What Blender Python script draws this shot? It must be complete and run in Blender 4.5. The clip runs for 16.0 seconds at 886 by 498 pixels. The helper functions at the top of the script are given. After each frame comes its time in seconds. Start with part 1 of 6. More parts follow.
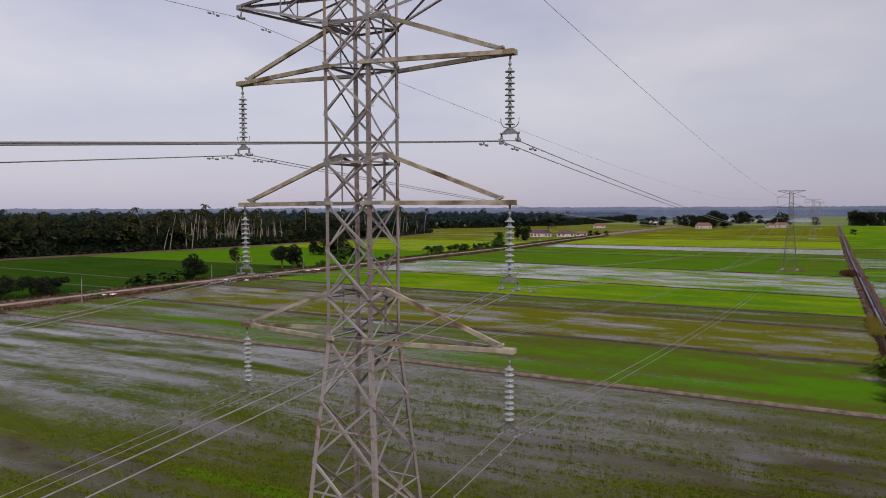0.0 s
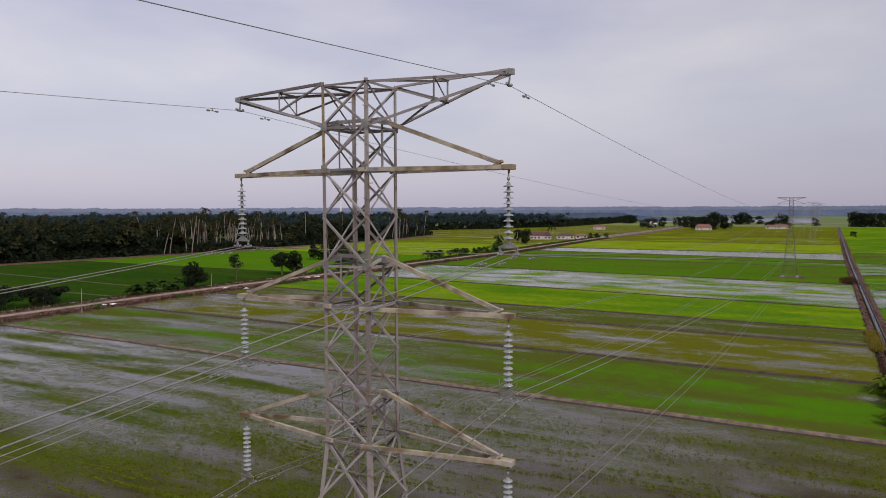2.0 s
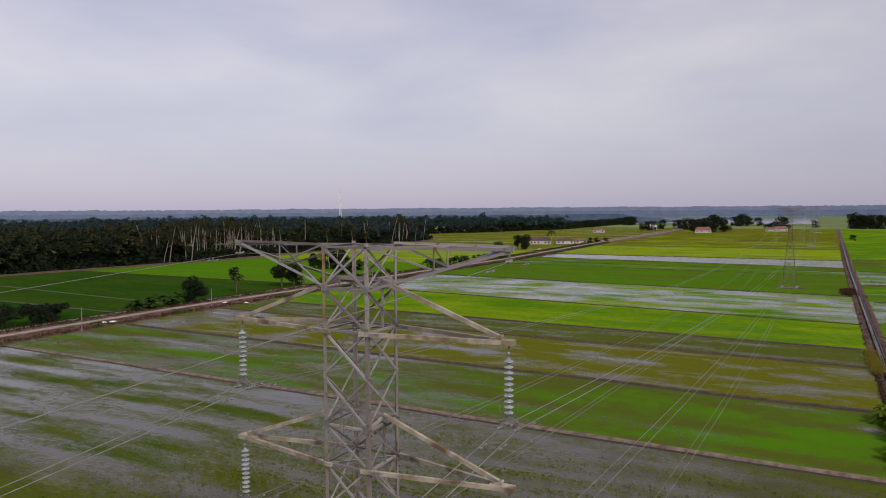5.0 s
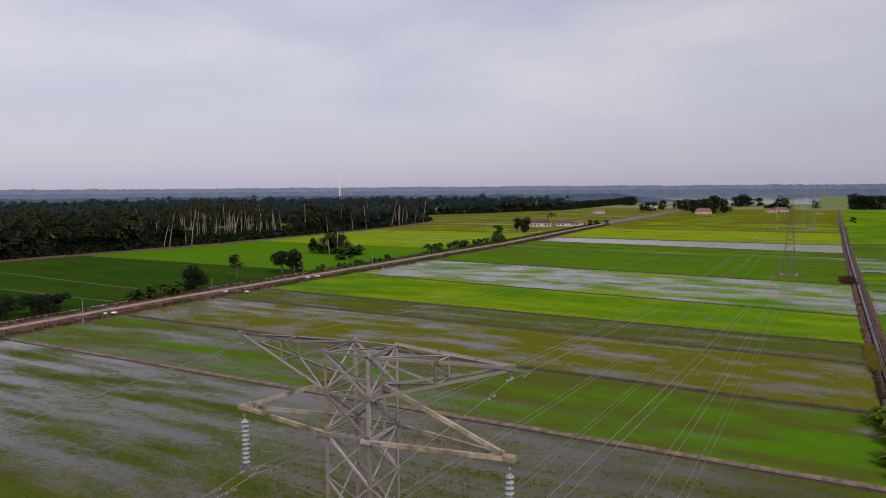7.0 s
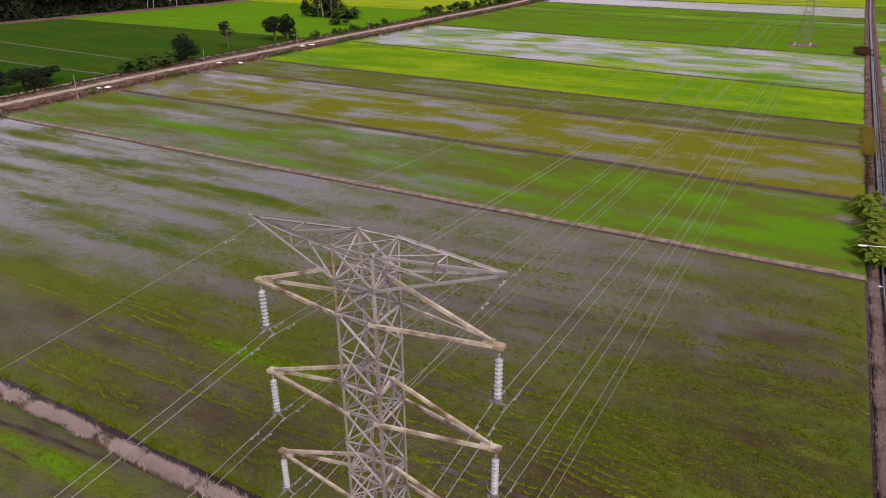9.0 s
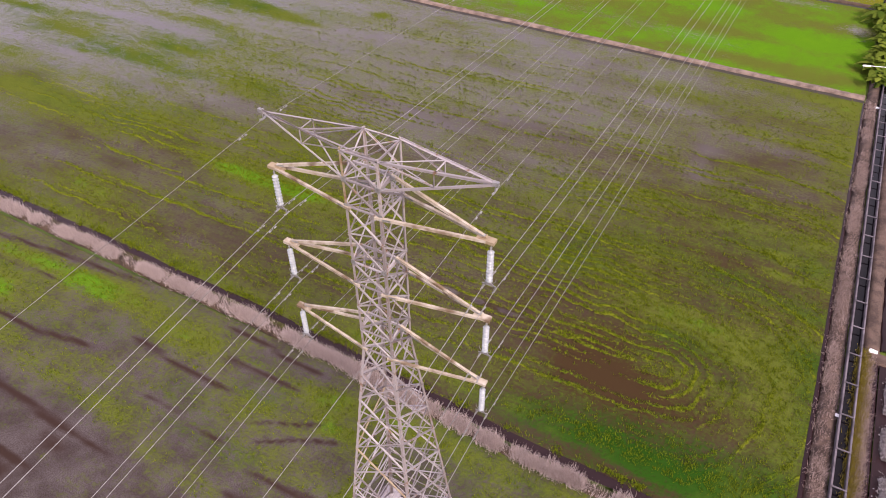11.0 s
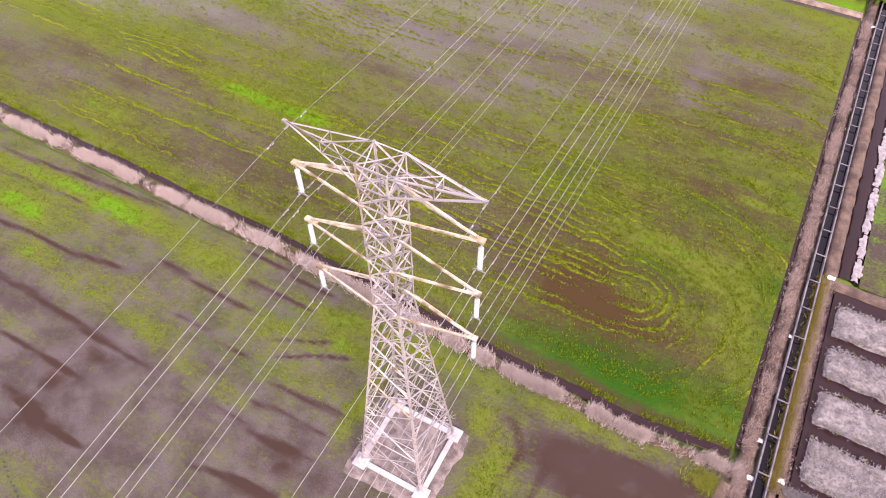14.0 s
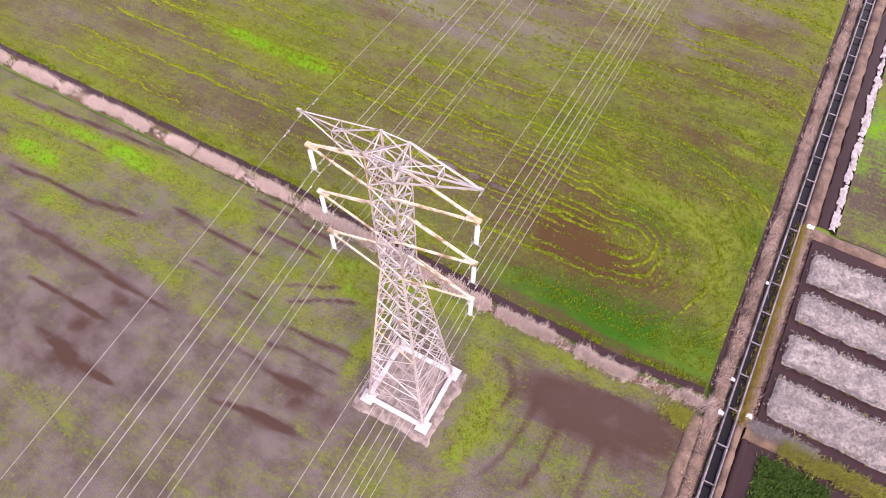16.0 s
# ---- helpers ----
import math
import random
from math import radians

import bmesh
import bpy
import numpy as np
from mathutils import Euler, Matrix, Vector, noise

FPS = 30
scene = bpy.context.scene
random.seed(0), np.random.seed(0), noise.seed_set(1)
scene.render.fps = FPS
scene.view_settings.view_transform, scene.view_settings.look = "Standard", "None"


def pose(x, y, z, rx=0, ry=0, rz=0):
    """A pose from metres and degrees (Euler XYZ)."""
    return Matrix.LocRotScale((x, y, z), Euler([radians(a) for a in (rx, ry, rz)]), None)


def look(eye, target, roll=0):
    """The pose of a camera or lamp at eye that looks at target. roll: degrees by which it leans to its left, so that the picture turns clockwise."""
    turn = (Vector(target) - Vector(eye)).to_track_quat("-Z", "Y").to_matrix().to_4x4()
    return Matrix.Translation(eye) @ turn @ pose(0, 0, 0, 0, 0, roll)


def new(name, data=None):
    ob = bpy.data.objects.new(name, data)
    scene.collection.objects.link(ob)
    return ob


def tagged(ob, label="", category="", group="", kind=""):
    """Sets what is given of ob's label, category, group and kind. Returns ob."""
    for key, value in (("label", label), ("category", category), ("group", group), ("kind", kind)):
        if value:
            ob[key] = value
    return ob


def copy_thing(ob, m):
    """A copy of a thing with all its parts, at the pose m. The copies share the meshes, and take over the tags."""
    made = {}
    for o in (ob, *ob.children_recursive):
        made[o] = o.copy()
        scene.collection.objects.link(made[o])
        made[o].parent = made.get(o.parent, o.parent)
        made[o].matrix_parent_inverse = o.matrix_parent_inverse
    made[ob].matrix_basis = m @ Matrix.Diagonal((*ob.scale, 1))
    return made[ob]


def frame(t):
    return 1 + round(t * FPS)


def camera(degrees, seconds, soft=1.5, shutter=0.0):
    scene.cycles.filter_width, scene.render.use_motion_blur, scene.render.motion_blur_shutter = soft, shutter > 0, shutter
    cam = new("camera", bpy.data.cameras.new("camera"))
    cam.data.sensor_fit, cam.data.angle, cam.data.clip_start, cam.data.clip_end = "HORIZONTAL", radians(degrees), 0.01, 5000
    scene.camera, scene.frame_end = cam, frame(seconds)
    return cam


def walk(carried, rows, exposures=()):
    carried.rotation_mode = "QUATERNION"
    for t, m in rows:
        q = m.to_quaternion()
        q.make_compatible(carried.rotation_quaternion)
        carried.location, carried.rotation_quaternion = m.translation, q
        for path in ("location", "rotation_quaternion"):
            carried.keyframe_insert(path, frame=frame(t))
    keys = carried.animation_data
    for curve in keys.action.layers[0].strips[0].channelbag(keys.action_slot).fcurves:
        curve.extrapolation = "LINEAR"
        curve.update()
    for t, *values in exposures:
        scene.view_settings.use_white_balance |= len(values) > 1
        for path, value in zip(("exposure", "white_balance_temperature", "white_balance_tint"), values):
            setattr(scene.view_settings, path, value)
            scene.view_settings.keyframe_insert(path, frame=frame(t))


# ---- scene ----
cam = camera(65.5, 16.0, soft=1.0)
PATH = [
    (0, (11.332, -16.272, 23.173), (10.387, -14.513, 23.057), -0.2),
    (0.5, (11.347, -16.258, 23.884), (10.402, -14.5, 23.767), -0.3),
    (1, (11.366, -16.258, 24.593), (10.42, -14.499, 24.476), -0.3),
    (1.5, (11.336, -16.191, 25.347), (10.391, -14.432, 25.227), -0.2),
    (2, (11.299, -16.115, 26.079), (10.354, -14.356, 25.96), -0.2),
    (2.5, (11.302, -16.104, 26.836), (10.357, -14.346, 26.716), -0.3),
    (3, (11.259, -16.043, 27.537), (10.314, -14.285, 27.418), -0.3),
    (3.5, (11.249, -16.013, 28.255), (10.305, -14.254, 28.136), -0.4),
    (4, (11.226, -15.963, 28.99), (10.282, -14.204, 28.871), -0.4),
    (6.5, (11.147, -15.858, 33.049), (10.203, -14.099, 32.922), -0.4),
    (7, (11.072, -15.709, 34.011), (10.13, -13.954, 33.828), -0.4),
    (7.5, (11.041, -15.669, 35.009), (10.104, -13.923, 34.736), -0.4),
    (8, (11.062, -15.631, 36.001), (10.137, -13.912, 35.562), -0.4),
    (8.5, (11.073, -15.621, 37.014), (10.176, -13.952, 36.372), -0.3),
    (9, (11.114, -15.652, 38.065), (10.253, -14.055, 37.223), -0.3),
    (9.5, (11.165, -15.651, 39.12), (10.342, -14.128, 38.118), -0.2),
    (10, (11.124, -15.628, 40.063), (10.341, -14.178, 38.93), -0.3),
    (12.5, (11.21, -15.67, 45.362), (10.586, -14.513, 43.855), 0.3),
    (13, (11.221, -15.641, 46.396), (10.605, -14.502, 44.872), 0.2),
    (13.5, (11.199, -15.619, 47.408), (10.599, -14.51, 45.855), 0.3),
    (14, (11.201, -15.605, 48.478), (10.621, -14.53, 46.894), 0.2),
    (14.5, (11.178, -15.57, 49.462), (10.619, -14.534, 47.845), 0.3),
    (15, (11.181, -15.573, 50.521), (10.651, -14.591, 48.861), 0.3),
    (15.5, (11.168, -15.57, 51.533), (10.661, -14.631, 49.842), 0.3),
    (16, (11.126, -15.549, 52.549), (10.637, -14.639, 50.837), 0.4),
]
LIGHT = [(0, 0.16, 6700, 11), (6.5, 0.16, 6700, 11), (7.5, 0.22, 6700, 12), (8.5, 0.62, 6900, 17), (9.5, 0.98, 6900, 23), (10.2, 1.2, 6850, 24), (12.5, 1.93, 6800, 26), (14, 2.2, 6800, 26), (16, 2.3, 6800, 26)]
walk(cam, [(t, look(eye, target, roll)) for t, eye, target, roll in PATH], LIGHT)

# ---- light ----
world = bpy.data.worlds.new("overcast_sky")
scene.world = world
world.use_nodes = True
SUN_EL, SUN_AZ = 42.0, 128.0        # degrees; azimuth clockwise from +y


def build_world():
    nt = world.node_tree
    nt.nodes.clear()
    n = nt.nodes.new
    out = n("ShaderNodeOutputWorld")
    sky = n("ShaderNodeTexSky")
    sky.sky_type, sky.sun_disc = "NISHITA", False
    sky.sun_elevation, sky.sun_rotation = radians(SUN_EL), radians(SUN_AZ)
    sky.air_density, sky.dust_density = 1.2, 1.0
    clear = n("ShaderNodeBackground")
    clear.inputs[1].default_value = 0.022
    nt.links.new(sky.outputs[0], clear.inputs[0])
    coord = n("ShaderNodeTexCoord")
    mp = n("ShaderNodeMapping")
    mp.inputs["Scale"].default_value = (1.0, 1.0, 3.2)
    nt.links.new(coord.outputs["Generated"], mp.inputs[0])
    noise1 = n("ShaderNodeTexNoise")
    noise1.inputs["Scale"].default_value, noise1.inputs["Detail"].default_value = 2.1, 5.0
    noise1.inputs["Roughness"].default_value = 0.5
    nt.links.new(mp.outputs[0], noise1.inputs["Vector"])
    ramp = n("ShaderNodeValToRGB")
    ramp.color_ramp.elements[0].position, ramp.color_ramp.elements[0].color = 0.33, (0.54, 0.53, 0.69, 1)
    ramp.color_ramp.elements[1].position, ramp.color_ramp.elements[1].color = 0.70, (0.82, 0.78, 0.84, 1)
    nt.links.new(noise1.outputs["Fac"], ramp.inputs[0])
    sep = n("ShaderNodeSeparateXYZ")
    nt.links.new(coord.outputs["Generated"], sep.inputs[0])
    low = n("ShaderNodeMapRange")
    low.interpolation_type = "SMOOTHSTEP"
    low.inputs["From Min"].default_value, low.inputs["From Max"].default_value = -0.02, 0.20
    nt.links.new(sep.outputs["Z"], low.inputs["Value"])
    mix = n("ShaderNodeMix")
    mix.data_type = "RGBA"
    mix.inputs["A"].default_value = (0.50, 0.485, 0.69, 1)
    nt.links.new(low.outputs[0], mix.inputs["Factor"])
    nt.links.new(ramp.outputs[0], mix.inputs["B"])
    # brighter towards the veiled sun
    glow = n("ShaderNodeVectorMath")
    glow.operation = "DOT_PRODUCT"
    glow.inputs[1].default_value = (-0.80, 0.25, 0.45)
    nt.links.new(coord.outputs["Generated"], glow.inputs[0])
    level = n("ShaderNodeMapRange")
    level.inputs["From Min"].default_value, level.inputs["From Max"].default_value = -0.4, 0.95
    level.inputs["To Min"].default_value, level.inputs["To Max"].default_value = 0.45, 0.69
    nt.links.new(glow.outputs["Value"], level.inputs["Value"])
    cloud = n("ShaderNodeBackground")
    nt.links.new(level.outputs[0], cloud.inputs[1])
    nt.links.new(mix.outputs["Result"], cloud.inputs[0])
    add = n("ShaderNodeAddShader")
    nt.links.new(clear.outputs[0], add.inputs[0])
    nt.links.new(cloud.outputs[0], add.inputs[1])
    nt.links.new(add.outputs[0], out.inputs[0])


build_world()
sun = new("sun", bpy.data.lights.new("sun", "SUN"))
sun.data.energy, sun.data.angle, sun.data.color = 1.95, radians(16), (1.0, 0.92, 0.82)
sun_way = Vector((math.sin(radians(SUN_AZ)) * math.cos(radians(SUN_EL)), math.cos(radians(SUN_AZ)) * math.cos(radians(SUN_EL)), math.sin(radians(SUN_EL))))
sun.matrix_world = look((0, 0, 90), tuple(Vector((0, 0, 90)) - sun_way))


# ---- materials ----
class Nodes:
    """A principled material, with short ways to add nodes to it."""

    def __init__(self, name):
        self.mat = bpy.data.materials.new(name)
        self.mat.use_nodes = True
        self.nt = self.mat.node_tree
        self.bsdf = self.nt.nodes["Principled BSDF"]

    def put(self, socket, value):
        if isinstance(value, bpy.types.NodeSocket):
            self.nt.links.new(value, socket)
        elif isinstance(value, tuple) and len(value) == 3 and socket.type == "RGBA":
            socket.default_value = (*value, 1)
        else:
            socket.default_value = value

    def set(self, **kw):
        for key, value in kw.items():
            self.put(self.bsdf.inputs[key.replace("_", " ")], value)
        return self

    def where(self, scale=(1, 1, 1)):
        mp = self.nt.nodes.new("ShaderNodeMapping")
        mp.inputs["Scale"].default_value = scale
        self.nt.links.new(self.nt.nodes.new("ShaderNodeNewGeometry").outputs["Position"], mp.inputs[0])
        return mp.outputs[0]

    def noise(self, scale, detail=4.0, rough=0.55, vector=None, stretch=(1, 1, 1)):
        n = self.nt.nodes.new("ShaderNodeTexNoise")
        n.inputs["Scale"].default_value, n.inputs["Detail"].default_value, n.inputs["Roughness"].default_value = scale, detail, rough
        self.nt.links.new(vector or self.where(stretch), n.inputs["Vector"])
        return n.outputs["Fac"]

    def attr(self, name):
        n = self.nt.nodes.new("ShaderNodeAttribute")
        n.attribute_name = name
        return n.outputs["Fac"]

    def random(self):
        return self.nt.nodes.new("ShaderNodeObjectInfo").outputs["Random"]

    def island(self):
        return self.nt.nodes.new("ShaderNodeNewGeometry").outputs["Random Per Island"]

    def math(self, op, a, b=0.0, clamp=False):
        n = self.nt.nodes.new("ShaderNodeMath")
        n.operation, n.use_clamp = op, clamp
        self.put(n.inputs[0], a), self.put(n.inputs[1], b)
        return n.outputs[0]

    def step(self, v, lo, hi, a=0.0, b=1.0):
        n = self.nt.nodes.new("ShaderNodeMapRange")
        n.interpolation_type = "SMOOTHSTEP"
        for key, value in (("Value", v), ("From Min", lo), ("From Max", hi), ("To Min", a), ("To Max", b)):
            self.put(n.inputs[key], value)
        return n.outputs[0]

    def mix(self, f, a, b):
        n = self.nt.nodes.new("ShaderNodeMix")
        n.data_type = "RGBA"
        self.put(n.inputs["Factor"], f), self.put(n.inputs["A"], a), self.put(n.inputs["B"], b)
        return n.outputs["Result"]

    def bump(self, height, strength=0.3, distance=0.05):
        n = self.nt.nodes.new("ShaderNodeBump")
        self.put(n.inputs["Strength"], strength)
        n.inputs["Distance"].default_value = distance
        self.nt.links.new(height, n.inputs["Height"])
        self.nt.links.new(n.outputs[0], self.bsdf.inputs["Normal"])
        return self


def plain(name, a, b, scale=3.0, rough=0.6, metal=0.0, bump=0.2, distance=0.02, vary=0.25, stretch=(1, 1, 1)):
    """Two colours mixed by coarse and fine noise, with some change from piece to piece."""
    m = Nodes(name)
    big, fine = m.noise(scale, 3, stretch=stretch), m.noise(scale * 9, 4, stretch=stretch)
    f = m.math("ADD", m.math("MULTIPLY", big, 0.65), m.math("MULTIPLY", fine, 0.35))
    f = m.math("ADD", m.step(f, 0.33, 0.67), m.math("MULTIPLY", m.math("SUBTRACT", m.random(), 0.5), vary), True)
    m.set(Base_Color=m.mix(f, a, b), Roughness=m.step(fine, 0.3, 0.7, rough - 0.1, min(rough + 0.1, 1.0)), Metallic=metal)
    return m.bump(fine, bump, distance).mat


def leafy(name, a, b, rough=0.6):
    """Leaves and blades: each island has its own shade."""
    m = Nodes(name)
    f = m.math("ADD", m.math("MULTIPLY", m.island(), 0.7), m.math("MULTIPLY", m.noise(0.15, 2), 0.3))
    c = m.mix(f, a, b)
    m.set(Base_Color=c, Roughness=rough, Specular_IOR_Level=0.0)
    through_leaf, both = m.nt.nodes.new("ShaderNodeBsdfTranslucent"), m.nt.nodes.new("ShaderNodeMixShader")
    m.put(through_leaf.inputs["Color"], c)
    both.inputs[0].default_value = 0.4
    m.nt.links.new(m.bsdf.outputs[0], both.inputs[1])
    m.nt.links.new(through_leaf.outputs[0], both.inputs[2])
    m.nt.links.new(both.outputs[0], m.nt.nodes["Material Output"].inputs["Surface"])
    return m.mat


def paddy_material():
    """Flooded mud with rice standing in it: cover, wet, tone, dark, row and ridge come with the field."""
    m = Nodes("flooded_paddy")
    cover, wet, tone, dark, row, ridge = m.attr("cover"), m.attr("wet"), m.attr("tone"), m.attr("dark"), m.attr("row"), m.attr("ridge")
    n1, n2, n3 = m.noise(0.45, 5, 0.6), m.noise(2.6, 3, 0.6), m.noise(0.9, 4, 0.6)
    dots, grit = m.noise(4.2, 2, 0.6), m.noise(11.0, 2, 0.6)
    streak = m.noise(1.6, 4, 0.6, stretch=(0.24, 1.6, 1))
    v = cover
    for n, weight in ((n1, 0.50), (n2, 0.55), (dots, 1.15), (n3, 0.45), (streak, 0.75)):
        v = m.math("ADD", v, m.math("MULTIPLY", m.math("SUBTRACT", n, 0.5), weight))
    rice = m.step(v, -0.10, 0.80)
    # drilled rows: low ridges of denser rice, broken and wandering, with shade painted dark beside each
    drilled = m.step(row, 0.55, 0.65)
    r = m.math("ADD", row, m.math("MULTIPLY", m.math("SUBTRACT", m.noise(1.3, 3, 0.6), 0.5), 0.5))
    saw = m.math("ABSOLUTE", m.math("SUBTRACT", m.math("FRACT", r), 0.5))
    beads = m.math("ADD", ridge, m.math("MULTIPLY", m.math("SUBTRACT", n2, 0.5), 1.1))
    beads = m.math("ADD", beads, m.math("MULTIPLY", m.math("SUBTRACT", dots, 0.5), 1.3))
    line = m.math("MULTIPLY", m.math("MULTIPLY", m.step(saw, 0.27, 0.43), m.step(beads, 0.35, 0.80)), drilled)
    row_shade = m.step(m.math("ABSOLUTE", m.math("SUBTRACT", m.math("FRACT", m.math("ADD", r, 0.28)), 0.5)), 0.33, 0.47)
    row_shade = m.math("MULTIPLY", m.math("MULTIPLY", row_shade, m.step(ridge, 0.15, 0.6)), drilled)
    t = m.math("ADD", tone, m.math("MULTIPLY", m.math("SUBTRACT", n1, 0.5), 0.30))
    t = m.math("ADD", t, m.math("MULTIPLY", m.math("SUBTRACT", n2, 0.5), 0.22))
    green = m.mix(m.step(t, 0.0, 0.45), (0.014, 0.060, 0.005), (0.088, 0.107, 0.017))
    green = m.mix(m.step(t, 0.50, 0.72), green, (0.075, 0.190, 0.007))
    green = m.mix(m.step(t, 0.74, 1.0), green, (0.215, 0.310, 0.010))
    green = m.mix(m.step(t, 1.10, 1.35), green, (0.125, 0.130, 0.011))
    green = m.mix(m.step(grit, 0.60, 0.40, 0.0, 0.34), green, (0.026, 0.030, 0.008))
    mud = m.mix(m.step(m.noise(0.35, 6, 0.65), 0.35, 0.65), (0.056, 0.043, 0.043), (0.096, 0.080, 0.081))
    mud = m.mix(m.math("MULTIPLY", drilled, 0.80), mud, (0.050, 0.033, 0.018))
    mud = m.mix(m.step(grit, 0.35, 0.65, 0.0, 0.58), mud, (0.028, 0.020, 0.014))
    murk = m.mix(drilled, (0.036, 0.022, 0.018), (0.042, 0.025, 0.012))
    mud = m.mix(m.step(m.math("ADD", dark, m.math("MULTIPLY", m.math("SUBTRACT", n3, 0.5), 0.7)), 0.10, 1.0), mud, murk)
    mud = m.mix(m.math("MULTIPLY", row_shade, 0.45), mud, (0.028, 0.019, 0.010))
    mud = m.mix(m.math("MULTIPLY", m.step(wet, 0.25, 0.9), 0.75), mud, (0.070, 0.056, 0.057))
    c = m.mix(rice, mud, green)
    c = m.mix(m.math("MULTIPLY", line, 0.92), c, m.mix(m.step(t, 0.10, 0.30), (0.050, 0.120, 0.006), (0.125, 0.148, 0.010)))
    # a film of water lies on the mud and shows through thin rice
    gloss = m.math("ADD", m.math("MULTIPLY", wet, -0.22), 0.30)
    grown = m.math("MAXIMUM", rice, line)
    rough = m.math("ADD", m.math("MULTIPLY", m.math("SUBTRACT", 0.60, gloss), m.math("MULTIPLY", grown, 0.7)), gloss)
    film = m.math("MULTIPLY", m.step(wet, 0.0, 0.7), 0.7)
    bare = m.math("MULTIPLY", m.math("SUBTRACT", 1.0, m.math("MULTIPLY", grown, 1.08), True), film)
    m.set(Base_Color=c, Roughness=rough, IOR=1.36, Specular_IOR_Level=bare)
    lift = m.math("ADD", m.math("ADD", m.math("MULTIPLY", rice, 0.5), line), m.math("MULTIPLY", n2, 0.3))
    m.bump(lift, m.math("ADD", m.math("MULTIPLY", grown, 0.50), m.math("MULTIPLY", m.math("SUBTRACT", 1.0, wet), 0.15)), 0.24)
    return m.mat


def timber_material():
    m = Nodes("weathered_timber")
    grain, stain = m.noise(2.2, 5, 0.65), m.noise(0.9, 3)
    c = m.mix(m.step(grain, 0.35, 0.65), (0.28, 0.225, 0.162), (0.43, 0.378, 0.315))
    c = m.mix(m.step(stain, 0.50, 0.66), c, (0.135, 0.088, 0.050))
    m.set(Base_Color=c, Roughness=0.78)
    return m.bump(m.noise(30, 3), 0.25, 0.01).mat


def steel_material(name, a, b, rust):
    m = Nodes(name)
    f = m.math("ADD", m.math("MULTIPLY", m.random(), 0.6), m.math("MULTIPLY", m.noise(1.3, 3), 0.4))
    c = m.mix(f, a, b)
    c = m.mix(m.step(m.noise(2.6, 5, 0.65), 0.60 - rust, 0.74 - rust), c, (0.19, 0.105, 0.058))
    m.set(Base_Color=c, Roughness=0.62, Metallic=0.10)
    return m.bump(m.noise(40, 2), 0.1, 0.005).mat


PADDY = paddy_material()
TIMBER = timber_material()
STEEL = steel_material("galvanised_steel", (0.085, 0.064, 0.066), (0.46, 0.425, 0.44), 0.05)
LEG_STEEL = steel_material("leg_steel", (0.15, 0.118, 0.114), (0.42, 0.375, 0.375), 0.07)
FAR_STEEL = steel_material("brown_steel", (0.085, 0.07, 0.055), (0.16, 0.13, 0.105), 0.05)
# steel paled by distance haze painted in, for the two farthest pylons
HAZY_STEEL = steel_material("haze_paled_steel", (0.17, 0.16, 0.16), (0.25, 0.235, 0.235), 0.0)
RUSTY = steel_material("rust_stained_steel", (0.23, 0.17, 0.10), (0.34, 0.27, 0.18), 0.10)
FITTING = plain("dull_zinc_fitting", (0.22, 0.21, 0.21), (0.40, 0.39, 0.39), 6, 0.45, 0.6, 0.05)
WIRE = plain("weathered_aluminium_wire", (0.18, 0.172, 0.172), (0.25, 0.24, 0.24), 1.5, 0.6, 0.05, 0.05)
GLASS_DISC = plain("grey_glazed_disc", (0.23, 0.25, 0.27), (0.37, 0.39, 0.41), 5, 0.18, 0.0, 0.02)
CONCRETE = plain("pale_concrete", (0.24, 0.215, 0.22), (0.38, 0.35, 0.36), 1.2, 0.85, 0.0, 0.3, 0.02)
FLUME = plain("grey_canal_concrete", (0.055, 0.046, 0.054), (0.15, 0.128, 0.145), 1.0, 0.8, 0.0, 0.3, 0.02)
EARTH = plain("dry_pink_earth", (0.034, 0.019, 0.014), (0.120, 0.078, 0.060), 0.9, 0.95, 0.0, 0.6, 0.08)
PALE_EARTH = plain("pale_bund_earth", (0.070, 0.048, 0.037), (0.22, 0.160, 0.128), 0.9, 0.95, 0.0, 0.6, 0.08)
MOUND_EARTH = plain("trodden_pink_earth", (0.070, 0.054, 0.050), (0.205, 0.165, 0.158), 1.6, 0.95, 0.0, 0.8, 0.10)
# wet mud of the footprints, also the painted shade along the bunds
MUD_AND_SHADE = plain("wet_mud_and_shade", (0.012, 0.009, 0.006), (0.030, 0.021, 0.013), 0.7, 0.7, 0.0, 0.5, 0.05)
ROADTOP = plain("laterite_road", (0.22, 0.16, 0.125), (0.38, 0.295, 0.25), 0.5, 0.95, 0.0, 0.3, 0.03)
BUND = plain("bund_soil", (0.022, 0.013, 0.008), (0.090, 0.056, 0.034), 0.8, 0.95, 0.0, 0.6, 0.08)
GRASSY = plain("grassy_bund", (0.040, 0.048, 0.012), (0.115, 0.115, 0.032), 0.8, 0.95, 0.0, 0.6, 0.08)
BANK = plain("weedy_canal_bank", (0.046, 0.020, 0.013), (0.140, 0.074, 0.050), 0.5, 0.95, 0.0, 0.6, 0.08)
BANK_STRAW = leafy("brown_straw", (0.10, 0.062, 0.048), (0.58, 0.46, 0.42), 0.85)
STRAW = leafy("dry_straw", (0.22, 0.165, 0.145), (0.74, 0.63, 0.60), 0.85)
YELLOWGRASS = leafy("yellowing_grass", (0.12, 0.095, 0.02), (0.32, 0.26, 0.05), 0.8)
LIME_GRASS = leafy("lime_grass", (0.11, 0.12, 0.02), (0.30, 0.31, 0.06), 0.8)
